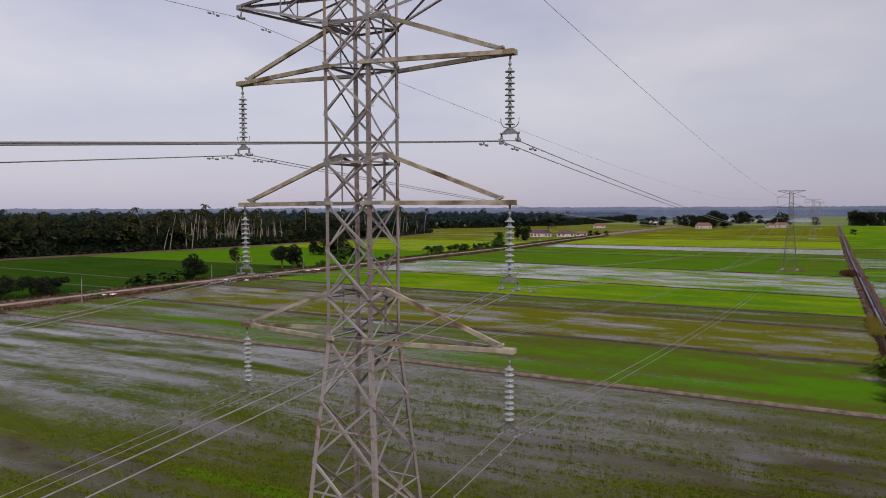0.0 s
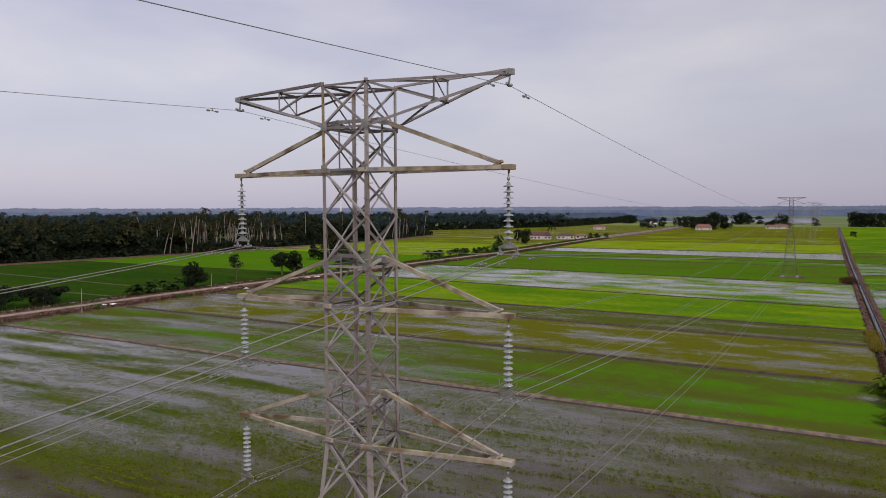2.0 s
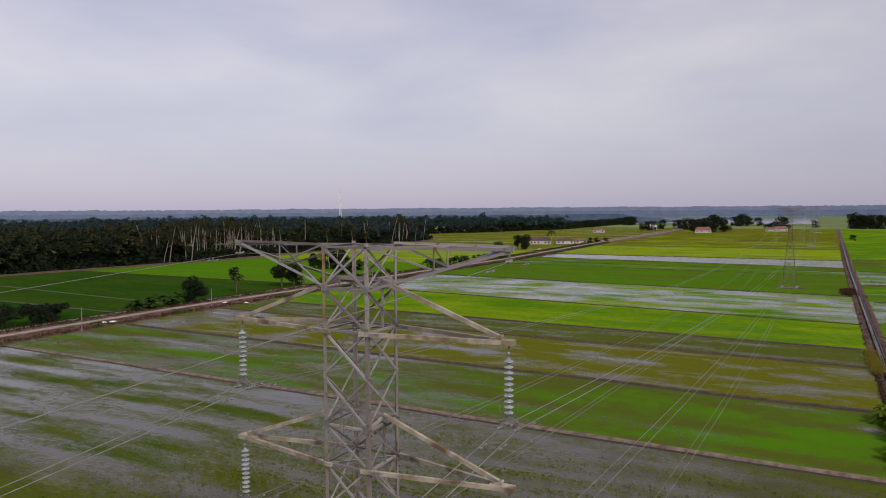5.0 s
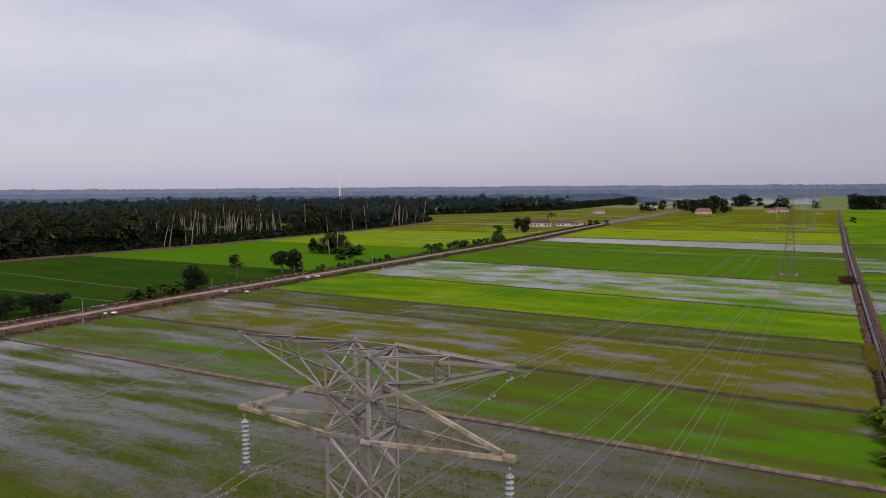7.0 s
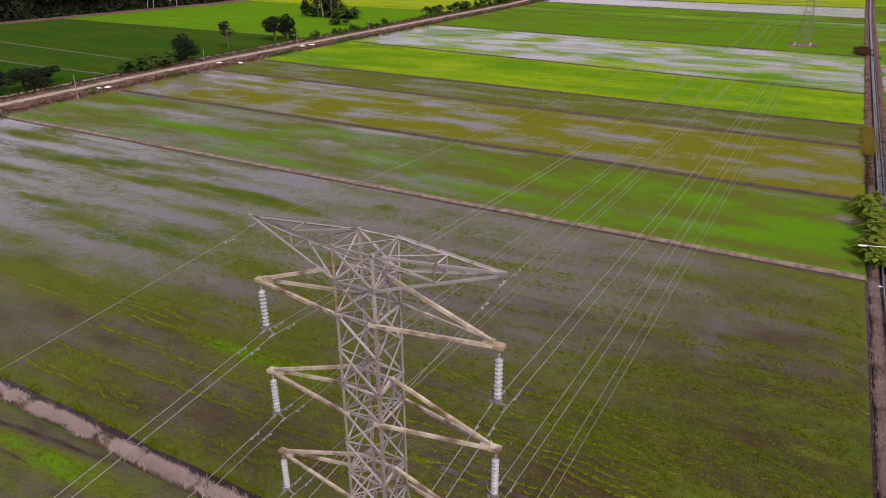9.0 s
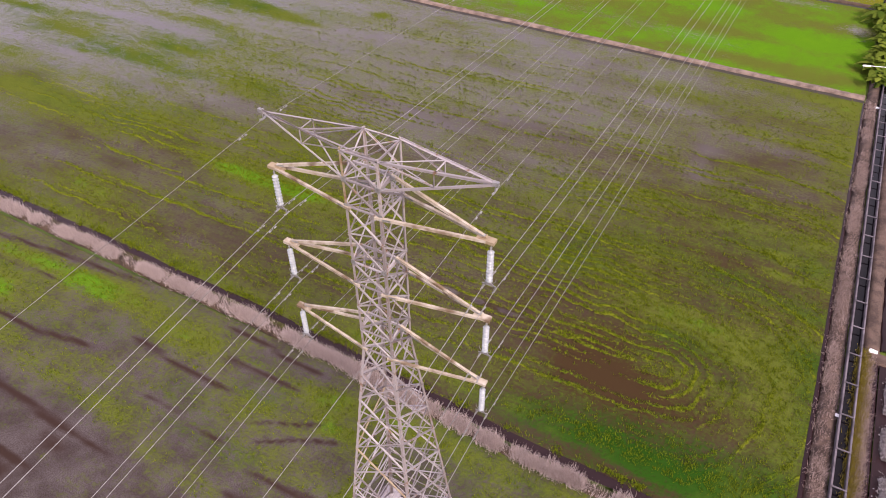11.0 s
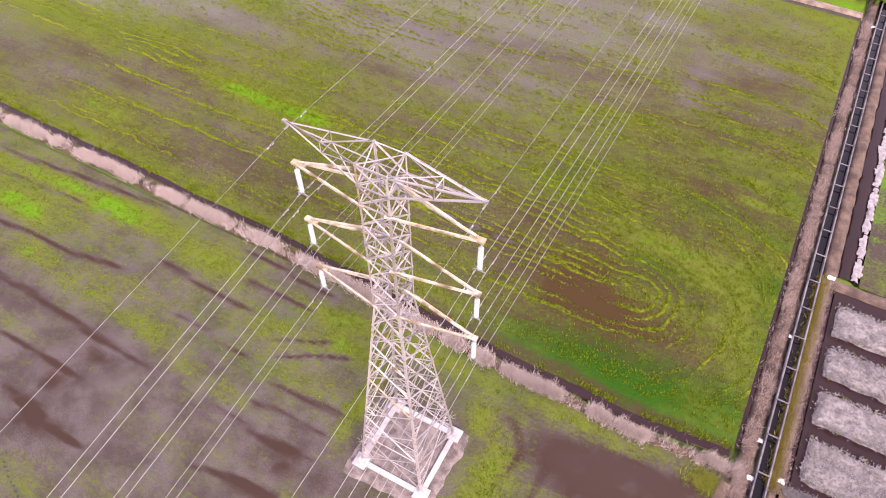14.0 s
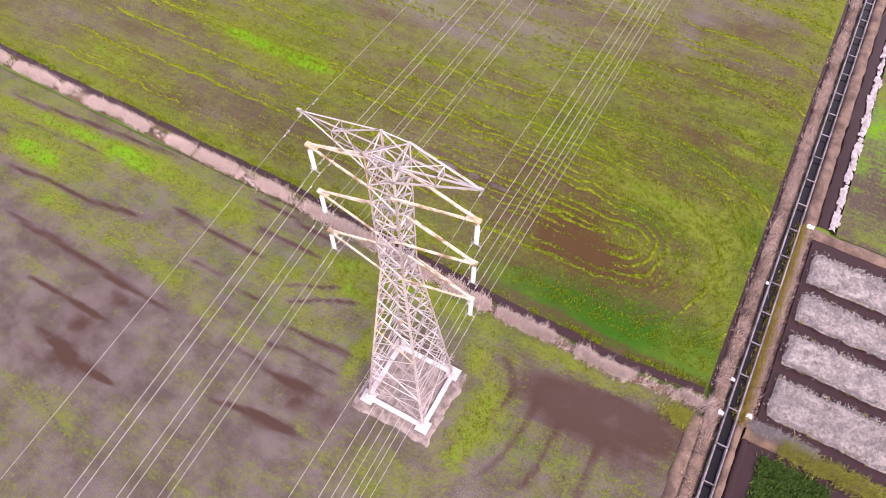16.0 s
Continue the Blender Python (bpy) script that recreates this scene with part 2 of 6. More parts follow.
BROWN_WEED = leafy("brown_weed", (0.045, 0.022, 0.014), (0.13, 0.075, 0.045), 0.85)
PALE_STRAW = leafy("grey_straw", (0.11, 0.097, 0.100), (0.33, 0.30, 0.31), 0.9)
RICE = leafy("rice_blade", (0.055, 0.090, 0.006), (0.19, 0.225, 0.014))
MULCH = plain("straw_mulch", (0.09, 0.075, 0.072), (0.26, 0.23, 0.23), 4.0, 0.95, 0.0, 0.9, 0.12)
PALE_FOAM = plain("white_sheet_edging", (0.14, 0.122, 0.128), (0.29, 0.255, 0.265), 3, 0.6, 0.0, 0.4, 0.05)
LEAF_DARK = leafy("dark_leaf", (0.011, 0.019, 0.012), (0.042, 0.054, 0.031))
# leaf colour for the far woods, with distance haze mixed in as blue
LEAF_HAZED = leafy("hazed_leaf", (0.026, 0.042, 0.046), (0.052, 0.074, 0.074))
LEAF_MID = leafy("green_leaf", (0.02, 0.05, 0.012), (0.08, 0.13, 0.03))
LEAF_BANANA = leafy("banana_leaf", (0.035, 0.075, 0.010), (0.22, 0.27, 0.040), 0.5)
FROND = leafy("palm_frond", (0.014, 0.020, 0.011), (0.078, 0.074, 0.036), 0.55)
BARK = plain("dark_bark", (0.06, 0.045, 0.035), (0.14, 0.11, 0.09), 2, 0.9)
PALM_BARK = plain("pale_palm_bark", (0.17, 0.137, 0.114), (0.36, 0.31, 0.275), 1.5, 0.9)
WALL_PAINT = plain("white_wall_paint", (0.50, 0.455, 0.47), (0.66, 0.62, 0.63), 0.8, 0.85)
ROOF_RED = plain("maroon_metal_roof", (0.07, 0.022, 0.032), (0.13, 0.042, 0.058), 0.6, 0.6)
ROOF_ORANGE = plain("faded_clay_roof", (0.15, 0.065, 0.05), (0.24, 0.115, 0.085), 0.6, 0.8)
DARK_GLASS = plain("dark_window", (0.02, 0.02, 0.025), (0.05, 0.05, 0.06), 2, 0.2)
POLE_WOOD = plain("grey_pole_wood", (0.15, 0.13, 0.12), (0.30, 0.27, 0.25), 2, 0.9)
LAMP_WHITE = plain("white_lamp_paint", (0.70, 0.69, 0.70), (0.82, 0.81, 0.82), 2, 0.4)


def water_material(name, tint, rough, spec=0.5):
    m = Nodes(name)
    c = m.mix(m.noise(0.3, 4), tint, tuple(v * 1.6 for v in tint))
    m.set(Base_Color=c, Roughness=rough, IOR=1.33, Specular_IOR_Level=spec)
    return m.bump(m.noise(1.5, 2), 0.03, 0.02).mat


CANAL_WATER = water_material("still_dark_canal_water", (0.004, 0.003, 0.004), 0.05, 0.3)
DITCH_WATER = water_material("dark_ditch_water", (0.016, 0.008, 0.009), 0.06, 0.28)
LAKE_WATER = water_material("pale_lake_water", (0.05, 0.055, 0.06), 0.10)


def far_land_material():
    m = Nodes("far_farmland")
    band = m.noise(0.02, 3, 0.5, stretch=(0.12, 1.0, 1))
    c = m.mix(m.step(band, 0.35, 0.65), (0.05, 0.09, 0.012), (0.14, 0.20, 0.02))
    c = m.mix(m.step(m.noise(0.012, 4), 0.55, 0.70), c, (0.10, 0.085, 0.05))
    m.set(Base_Color=c, Roughness=0.9)
    return m.bump(m.noise(0.8, 3), 0.3, 0.2).mat


FAR_LAND = far_land_material()


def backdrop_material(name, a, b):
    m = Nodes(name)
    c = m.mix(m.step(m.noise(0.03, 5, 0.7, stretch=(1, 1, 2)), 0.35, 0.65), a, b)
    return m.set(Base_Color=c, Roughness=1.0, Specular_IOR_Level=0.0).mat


# distance haze is painted into these blues, paler for each farther line
WOODS_NEAR = backdrop_material("hazed_woods_near", (0.120, 0.155, 0.265), (0.150, 0.188, 0.305))
WOODS_MID = backdrop_material("hazed_woods_mid", (0.065, 0.092, 0.150), (0.090, 0.122, 0.185))
WOODS_FAR = backdrop_material("hazed_woods_far", (0.17, 0.20, 0.32), (0.21, 0.24, 0.36))


# ---- mesh helpers ----
class Mesh:
    """Vertices and faces gathered for one mesh object."""

    def __init__(self):
        self.v, self.f = [], []

    def add(self, verts, faces):
        n = len(self.v)
        self.v += [tuple(p) for p in verts]
        self.f += [tuple(n + i for i in face) for face in faces]
        return self

    def beam(self, p, q, w, h=None, up=(0, 0, 1)):
        """A squared bar from p to q."""
        p, q = Vector(p), Vector(q)
        d = (q - p).normalized()
        up = Vector(up)
        if abs(d.dot(up)) > 0.98:
            up = Vector((1, 0, 0))
        s = d.cross(up).normalized()
        u = s.cross(d)
        s, u = s * w / 2, u * (h or w) / 2
        c = [p - s - u, p + s - u, p + s + u, p - s + u, q - s - u, q + s - u, q + s + u, q - s + u]
        return self.add(c, [(0, 3, 2, 1), (4, 5, 6, 7), (0, 1, 5, 4), (1, 2, 6, 5), (2, 3, 7, 6), (3, 0, 4, 7)])

    def angle(self, p, q, w, n1, n2, t=0.012):
        """An angle section from p to q; its two flanges run along n1 and n2."""
        p, q, n1, n2 = Vector(p), Vector(q), Vector(n1), Vector(n2)
        d = (q - p).normalized()
        n1 = (n1 - d * n1.dot(d)).normalized()
        n2 = (n2 - d * n2.dot(d) - n1 * n2.dot(n1)).normalized()
        ring = [n1 * 0, n1 * w, n1 * w + n2 * t, n1 * t + n2 * t, n1 * t + n2 * w, n2 * w]
        v = [p + r for r in ring] + [q + r for r in ring]
        side = [(i, (i + 1) % 6, 6 + (i + 1) % 6, 6 + i) for i in range(6)]
        return self.add(v, side + [(5, 4, 3, 2, 1, 0), (6, 7, 8, 9, 10, 11)])

    def tube(self, points, radius, n=6):
        """A round bar along points; radius is a number or one for each point."""
        pts = [Vector(p) for p in points]
        rad = radius if isinstance(radius, (list, tuple)) else [radius] * len(pts)
        v = []
        for i, p in enumerate(pts):
            d = (pts[min(i + 1, len(pts) - 1)] - pts[max(i - 1, 0)]).normalized()
            up = Vector((0, 0, 1)) if abs(d.z) < 0.95 else Vector((1, 0, 0))
            s = d.cross(up).normalized()
            u = s.cross(d)
            v += [p + (s * math.cos(a) + u * math.sin(a)) * rad[i] for a in (2 * math.pi * k / n for k in range(n))]
        f = [(i * n + k, i * n + (k + 1) % n, (i + 1) * n + (k + 1) % n, (i + 1) * n + k) for i in range(len(pts) - 1) for k in range(n)]
        return self.add(v, f + [tuple(range(n))[::-1], tuple(range((len(pts) - 1) * n, len(pts) * n))])

    def lathe(self, profile, at=(0, 0, 0), n=12):
        """A turned shape from rows of radius and height."""
        x, y, z = at
        v = [(x + r * math.cos(2 * math.pi * k / n), y + r * math.sin(2 * math.pi * k / n), z + h) for r, h in profile for k in range(n)]
        f = [(i * n + k, i * n + (k + 1) % n, (i + 1) * n + (k + 1) % n, (i + 1) * n + k) for i in range(len(profile) - 1) for k in range(n)]
        return self.add(v, f + [tuple(range(n))[::-1], tuple(range((len(profile) - 1) * n, len(profile) * n))])

    def block(self, lo, hi, bevel=0.0):
        """A block with its top edges chamfered."""
        (x0, y0, z0), (x1, y1, z1), b = lo, hi, bevel
        if not b:
            return self.beam(((x0 + x1) / 2, (y0 + y1) / 2, z0), ((x0 + x1) / 2, (y0 + y1) / 2, z1), y1 - y0, x1 - x0)
        v = []
        for z, s in ((z0, 0), (z1 - b, 0), (z1, b)):
            v += [(x0 + s, y0 + s, z), (x1 - s, y0 + s, z), (x1 - s, y1 - s, z), (x0 + s, y1 - s, z)]
        f = [(4 * i + k, 4 * i + (k + 1) % 4, 4 * i + 4 + (k + 1) % 4, 4 * i + 4 + k) for i in range(2) for k in range(4)]
        return self.add(v, f + [(3, 2, 1, 0), (8, 9, 10, 11)])

    def data(self, name, material, smooth=False):
        me = bpy.data.meshes.new(name)
        me.from_pydata(self.v, [], self.f)
        me.materials.append(material)
        if smooth:
            me.polygons.foreach_set("use_smooth", [True] * len(me.polygons))
        me.update()
        return me


def part(name, mesh, material, parent=None, label="", smooth=False):
    ob = new(name, mesh if isinstance(mesh, bpy.types.Mesh) else mesh.data(name, material, smooth))
    if parent:
        ob.parent = parent
    return tagged(ob, label)


def thing(name, label, category, group="", at=None, kind=""):
    ob = tagged(new(name), label, category, group, kind)
    ob.empty_display_size = 0.2
    if at is not None:
        ob.matrix_world = at if isinstance(at, Matrix) else pose(*at)
    return ob


def arrays(name, verts, faces, material, smooth=False):
    """A mesh object straight from number arrays (faces all of one size)."""
    me = bpy.data.meshes.new(name)
    verts, faces = np.asarray(verts, np.float32), np.asarray(faces, np.int32)
    k = faces.shape[1]
    me.vertices.add(len(verts))
    me.vertices.foreach_set("co", verts.ravel())
    me.loops.add(faces.size)
    me.loops.foreach_set("vertex_index", faces.ravel())
    me.polygons.add(len(faces))
    me.polygons.foreach_set("loop_start", np.arange(0, faces.size, k, dtype=np.int32))
    me.update(calc_edges=True)
    if smooth:
        me.polygons.foreach_set("use_smooth", np.ones(len(faces), bool))
    me.materials.append(material)
    return new(name, me)


def vnoise(x, y, seed=0.0):
    """Smooth noise between 0 and 1 on arrays of places."""
    ix, iy = np.floor(x), np.floor(y)
    fx, fy = x - ix, y - iy
    fx, fy = fx * fx * (3 - 2 * fx), fy * fy * (3 - 2 * fy)

    def h(a, b):
        v = np.sin(a * 127.1 + b * 311.7 + seed * 74.7) * 43758.5453
        return v - np.floor(v)

    return (h(ix, iy) * (1 - fx) + h(ix + 1, iy) * fx) * (1 - fy) + (h(ix, iy + 1) * (1 - fx) + h(ix + 1, iy + 1) * fx) * fy


def fbm(x, y, seed=0.0, octaves=4):
    total, amp, norm = 0.0, 1.0, 0.0
    for k in range(octaves):
        total = total + amp * vnoise(x * 2**k, y * 2**k, seed + k)
        norm, amp = norm + amp, amp * 0.5
    return total / norm


def bell(x, y, cx, cy, rx, ry=None):
    return np.exp(-(((x - cx) / rx) ** 2 + ((y - cy) / (ry or rx)) ** 2))


def canal_x(y):
    return np.interp(y, [-60, 70, 140, 220, 365, 980], [22.95, 23.0, 23.9, 25.0, 27.2, 39.6])


def road_x(y):
    return np.interp(y, [-60, 76, 127, 168, 243, 354, 545, 751], [-158, -159.5, -159.5, -157, -152.5, -146, -147, -139])


def strip(name, line, half, height, material, rough=0.08, seed=0, crown=0.6, across=6, below=0.35):
    """A bank of earth along a line of places, uneven on top and with sloping sides."""
    line = np.asarray(line, float)
    d = np.gradient(line, axis=0)
    d /= np.linalg.norm(d, axis=1)[:, None]
    side = np.stack([-d[:, 1], d[:, 0]], 1)
    u = np.linspace(-1, 1, across + 1)
    prof = np.clip((1 - np.abs(u)) / (1 - crown + 1e-6), 0, 1)
    verts = []
    for k, (o, p) in enumerate(zip(u, prof)):
        wob = (fbm(line[:, 0] * 0.9 + 7 * k, line[:, 1] * 0.9, seed, 3) - 0.5)
        xy = line + side * ((o * half) + (wob * half * 0.5 * abs(o)))[:, None]
        z = -below + (height + below) * p + wob * rough * 2 * p
        verts.append(np.column_stack([xy, z]))
    n, m = len(line), across + 1
    verts = np.stack(verts, 1).reshape(-1, 3)
    i, j = np.meshgrid(np.arange(n - 1), np.arange(m - 1), indexing="ij")
    a = (i * m + j).ravel()
    return arrays(name, verts, np.stack([a, a + m, a + m + 1, a + 1], 1)[:, ::-1], material, True)


def along(p, q, step):
    n = max(2, int(math.dist(p, q) / step) + 1)
    return np.linspace(p, q, n)


def tufts(name, xy, z, height, spread, blades, material, seed=1, wide=0.03):
    """Blades of grass in tufts at the places xy, all in one mesh."""
    rng = np.random.default_rng(seed)
    n = len(xy) * blades
    base = np.repeat(np.column_stack([xy, np.broadcast_to(z, len(xy))]), blades, 0)
    base[:, :2] += rng.normal(0, spread * 0.5, (n, 2))
    a, h = rng.uniform(0, 2 * np.pi, n), height * rng.uniform(0.5, 1.2, n)
    lean = rng.uniform(0.2, 1.0, n) * spread
    way = np.stack([np.cos(a), np.sin(a), 0 * a], 1)
    across = np.stack([-np.sin(a), np.cos(a), 0 * a], 1) * wide * rng.uniform(0.6, 1.4, n)[:, None]
    tip = base + way * lean[:, None] + np.stack([0 * a, 0 * a, h], 1)
    verts = np.stack([base - across, base + across, tip], 1).reshape(-1, 3)
    return arrays(name, verts, np.arange(3 * n).reshape(-1, 3), material)

# ---- the ground, paddies, banks, road and canal ----
ground = arrays("ground", [(-4000, -900, -0.45), (2500, -900, -0.45), (2500, 4600, -0.45), (-4000, 4600, -0.45)], [(0, 1, 2, 3)], FAR_LAND)
tagged(ground, "flat green farmland reaching to the horizon", "ground", kind="structure")


def patches(x, y, places):
    """The sum of soft-edged patches (x, y, half length, half width, strength)."""
    return sum(w * bell(x, y, cx, cy, rx, ry) for cx, cy, rx, ry, w in places)


def track(x, y, x0, y0, x1, y1, width, bow=0.0):
    """How close a place is to a wheel track from one end to the other."""
    dx, dy = x1 - x0, y1 - y0
    size = math.hypot(dx, dy)
    u = ((x - x0) * dx + (y - y0) * dy) / size**2
    off = ((y - y0) * dx - (x - x0) * dy) / size - bow * 4 * u * (1 - u)
    off = off + 0.9 * (fbm(x / 5, y / 5, x0 + 90, 2) - 0.5)
    return np.exp(-((off / width) ** 2)) * np.clip(u * 6, 0, 1) * np.clip((1 - u) * 6, 0, 1) * np.clip(0.45 + 1.3 * fbm(x / 3.5, y / 3.5, y0 + 60, 2), 0, 1)


LUSH = ((-33, 25.8, 8.5, 0.9, 0.75), (-29, 26.2, 3.5, 1.2, 0.5), (-47, 16.3, 5, 1.6, 0.40), (-45, 19.4, 4, 0.8, 0.30), (9.6, 26.9, 4.5, 1.1, 0.75), (15.5, 25.6, 2.8, 2.2, 0.60),
        (18.2, 23, 1.4, 3.2, 0.50), (16.4, 38.6, 2.0, 0.55, 0.70), (16.8, 36, 2.0, 0.5, 0.65), (12, 12.5, 9, 1.5, 0.45), (17.5, 13, 3, 2.2, 0.35), (-6, 13, 12, 1.0, 0.25))
THIN = ((-2, 21, 9, 3.4, 0.22), (7.6, 17.9, 3.6, 2.0, 0.42), (5.4, 19.8, 2.0, 2.6, 0.34), (6.8, 50, 1.5, 4.5, 0.30), (14, 56, 4, 1.0, 0.28), (-15, 38.5, 6, 1.6, 0.25), (-27, 45, 15, 8, 0.16), (-56, 20, 12, 3.2, 0.20))
WEST_PATCHES = ((-109, 59, 12, 2.2, 0.62), (-92, 44, 7, 1.4, 0.55), (-87, 57, 7, 1.1, 0.50), (-67, 60, 8, 1.1, 0.55), (-53, 58.5, 6, 1.3, 0.50), (-42.7, 65.5, 1.4, 1.0, 0.8), (-62, 44, 4, 0.9, 0.5),
                (-70, 27, 12, 2.6, 0.50), (-52, 30, 7, 2.0, 0.45), (-46, 40.5, 4, 1.5, 0.40), (-120, 30, 20, 5, 0.50), (-95, 24, 18, 3, 0.5), (-135, 66, 10, 2, 0.5), (-126, 47, 9, 1.6, 0.5))


def near_field(x, y):
    """The paddy behind the tower, worked in rounds that turn at its east end."""
    skew = (y - 21) - 0.01 * (x - 10)
    u = np.where(x < 10.5, np.abs(skew), np.hypot(np.maximum(x - 10.5, 0), skew))
    row = 1.0 + u / 0.86 + 1.8 * (fbm(x / 13, y / 13, 3, 2) - 0.5) + 1.5 * (fbm(x / 2.6, y / 2.6, 63, 3) - 0.5)
    streak = fbm(x / 11, y / 1.9, 5, 4)
    big = fbm(x / 15, y / 6, 9, 3)
    lush, thin = patches(x, y, LUSH), patches(x, y, THIN)
    east = 1 - np.clip((-x - 40) / 25, 0, 1) * np.clip((y - 29 + 6 * (big - 0.5)) / 9, 0, 1)
    cover = 0.27 + 0.45 * (big - 0.45) + 0.60 * (streak - 0.5)
    cover += lush * (0.8 + 0.8 * (fbm(x / 2, y / 1.5, 23, 3) - 0.5)) - thin + 0.30 * np.exp(-(((y - 12.6) / 1.1) ** 2)) * np.clip((-20 - x) / 10, 0, 1)
    cover += 0.22 * np.clip((x - 17) / 2, 0, 1) * (fbm(x, y / 5, 27, 2) + 0.2) + 0.12 * np.clip((y - 52) / 12, 0, 1) * np.clip((x + 10) / 12, 0, 1)
    cover = cover * east + (1 - east) * (0.34 + 1.3 * (fbm(x / 16, y / 3, 57, 3) - 0.5)) + 0.8 * patches(x, y, WEST_PATCHES) * (0.6 + 0.8 * fbm(x / 4, y / 1.2, 59, 3))
    cover = np.where((y < 11.7), cover * 0.4, cover)
    far = np.clip((y - 26) / 26, 0, 1)
    # mud and greens get darker towards the south-east corner
    southeast = np.clip((x + 8) / 14, 0, 1) * np.clip((50 - y) / 16, 0, 1)
    cover = cover + 0.03 * southeast
    wet = 0.10 + 0.46 * far + 0.60 * (1 - east) + 0.9 * thin - 0.55 * np.clip((x + 6) / 16, 0, 1) * (1 - 0.35 * far) - 0.25 * lush + 0.7 * (fbm(x / 8, y / 3, 2, 3) - 0.5)
    wet = np.clip(wet - 0.5 * bell(x, y, 7, 18.5, 6, 5), 0.02, 1)
    tone = 0.36 + 0.05 * far - 0.14 * southeast + 0.30 * (fbm(x / 6, y / 3, 21, 3) - 0.45) + 0.44 * np.clip(lush, 0, 0.55) - 0.42 * bell(x, y, 11, 12.8, 11, 2.6) - 0.1 * (1 - east)
    dark = 0.62 * southeast + 0.75 * bell(x, y, 7.6, 17.9, 3.4, 1.9) + 0.65 * bell(x, y, 5.6, 19.8, 1.9, 2.5) + 0.22 * bell(x, y, 3, 19, 9, 4.5) + 0.5 * (fbm(x / 6, y / 1.5, 33, 3) - 0.5)
    ridge = 0.13 + 0.95 * np.clip(2.4 * (fbm(x / 16, u / 0.95, 71, 3) - 0.45), 0, 1) + 0.45 * bell(x, y, 2.5, 28, 5, 4) + 0.10 * np.exp(-(((u - 7.2) / 3.2) ** 2)) * np.clip((x - 2) / 4, 0, 1) * np.clip((27 - y) / 4, 0, 1)
    ridge += 0.8 * track(x, y, -28, 27, 3, 26.5, 0.45) + 0.7 * track(x, y, -16, 32.4, 5, 33.4, 0.45) + 0.7 * track(x, y, -58, 27.2, -42, 27.5, 0.45)
    ridge = ridge * east * np.clip((72 - y) / 14, 0.25, 1) * (1 - 0.75 * bell(x, y, 7, 18.6, 3.2, 2.6)) * np.clip((y - 12) / 3, 0.1, 1)
    return cover, wet, tone, dark, row, ridge


RUTS = ((-54, 7.4, -29, 9.3, 0.45, 0), (-52, 5.4, -33, 6.5, 0.35, 0), (-47, 1.0, -28, 2.7, 0.45, -0.6), (-43, -3.0, -19, -3.9, 0.5, -0.4), (-23, 8.7, -11, 8.5, 0.4, 0), (-15.5, 2.0, -7.4, 5.9, 0.30, 0),
        (-14, 1.3, -6.6, 4.5, 0.30, 0), (-13, -0.5, -3.8, -0.3, 0.45, 0), (-16, -4.2, -5, -4.4, 0.5, 0), (-29, 4.3, -16.5, 3.9, 0.4, 0), (-21, 6.4, -12, 6.6, 0.35, 0), (-36, -7.2, -23, -7.5, 0.4, 0),
        (-31, -10.5, -20, -11.5, 0.4, 0), (-13, -2.4, -5, -2.2, 0.35, 0), (-14, -8.6, -5, -7.6, 0.4, 0), (-60, 2.5, -46, 3.4, 0.45, 0), (-60, -2.0, -44, -1.0, 0.45, 0), (-24, 0.9, -14, 0.6, 0.3, 0))
WHEEL_ARCS = ((7.5, 4.2, 4.0, -4.0, 0.35, 0.8), (9.0, 4.6, 7.0, -5, 0.3, 0.9), (11.2, 4.4, 10.4, -4, 0.28, 0.6), (14.5, 4.2, 14.8, -3, 0.28, 0.3), (4.6, 5.6, 7.4, 2.0, 0.35, 0.9))
FRONT_RICE = ((-38.8, 6.7, 6, 1.2, 0.62), (-33, 7.2, 4.5, 1.2, 0.5), (-43.4, 3.3, 5, 1.5, 0.62), (-49, 6.5, 5, 1.0, 0.5), (-38.7, -0.4, 3.5, 1.0, 0.5), (-32, -1.4, 4, 1.1, 0.45), (-33.6, -6.3, 2.5, 1.0, 0.35),
              (-23.3, -1.7, 2.5, 1.2, 0.32), (-18.4, -2.6, 2, 0.9, 0.28), (-14.4, -2.8, 1.4, 0.8, 0.28), (-14, 3.2, 3, 1.0, 0.25), (-24, 6.2, 4, 1.2, 0.45), (-27, 1.0, 4, 0.9, 0.3))
FRINGE = ((-5.0, 0.6, 0.8, 3.2, 0.65), (-8.2, 4.8, 2.6, 1.0, 0.60), (-11.6, 6.6, 3, 0.9, 0.45), (-4, 7.4, 6, 0.8, 0.45), (3.6, 4.6, 1.0, 1.6, 0.55), (6.0, 1.2, 1.3, 3.2, 0.60), (5.4, -2.6, 1.2, 2.5, 0.45), (10, 7.9, 6, 0.7, 0.45), (1.5, -7, 4, 1.6, 0.25))


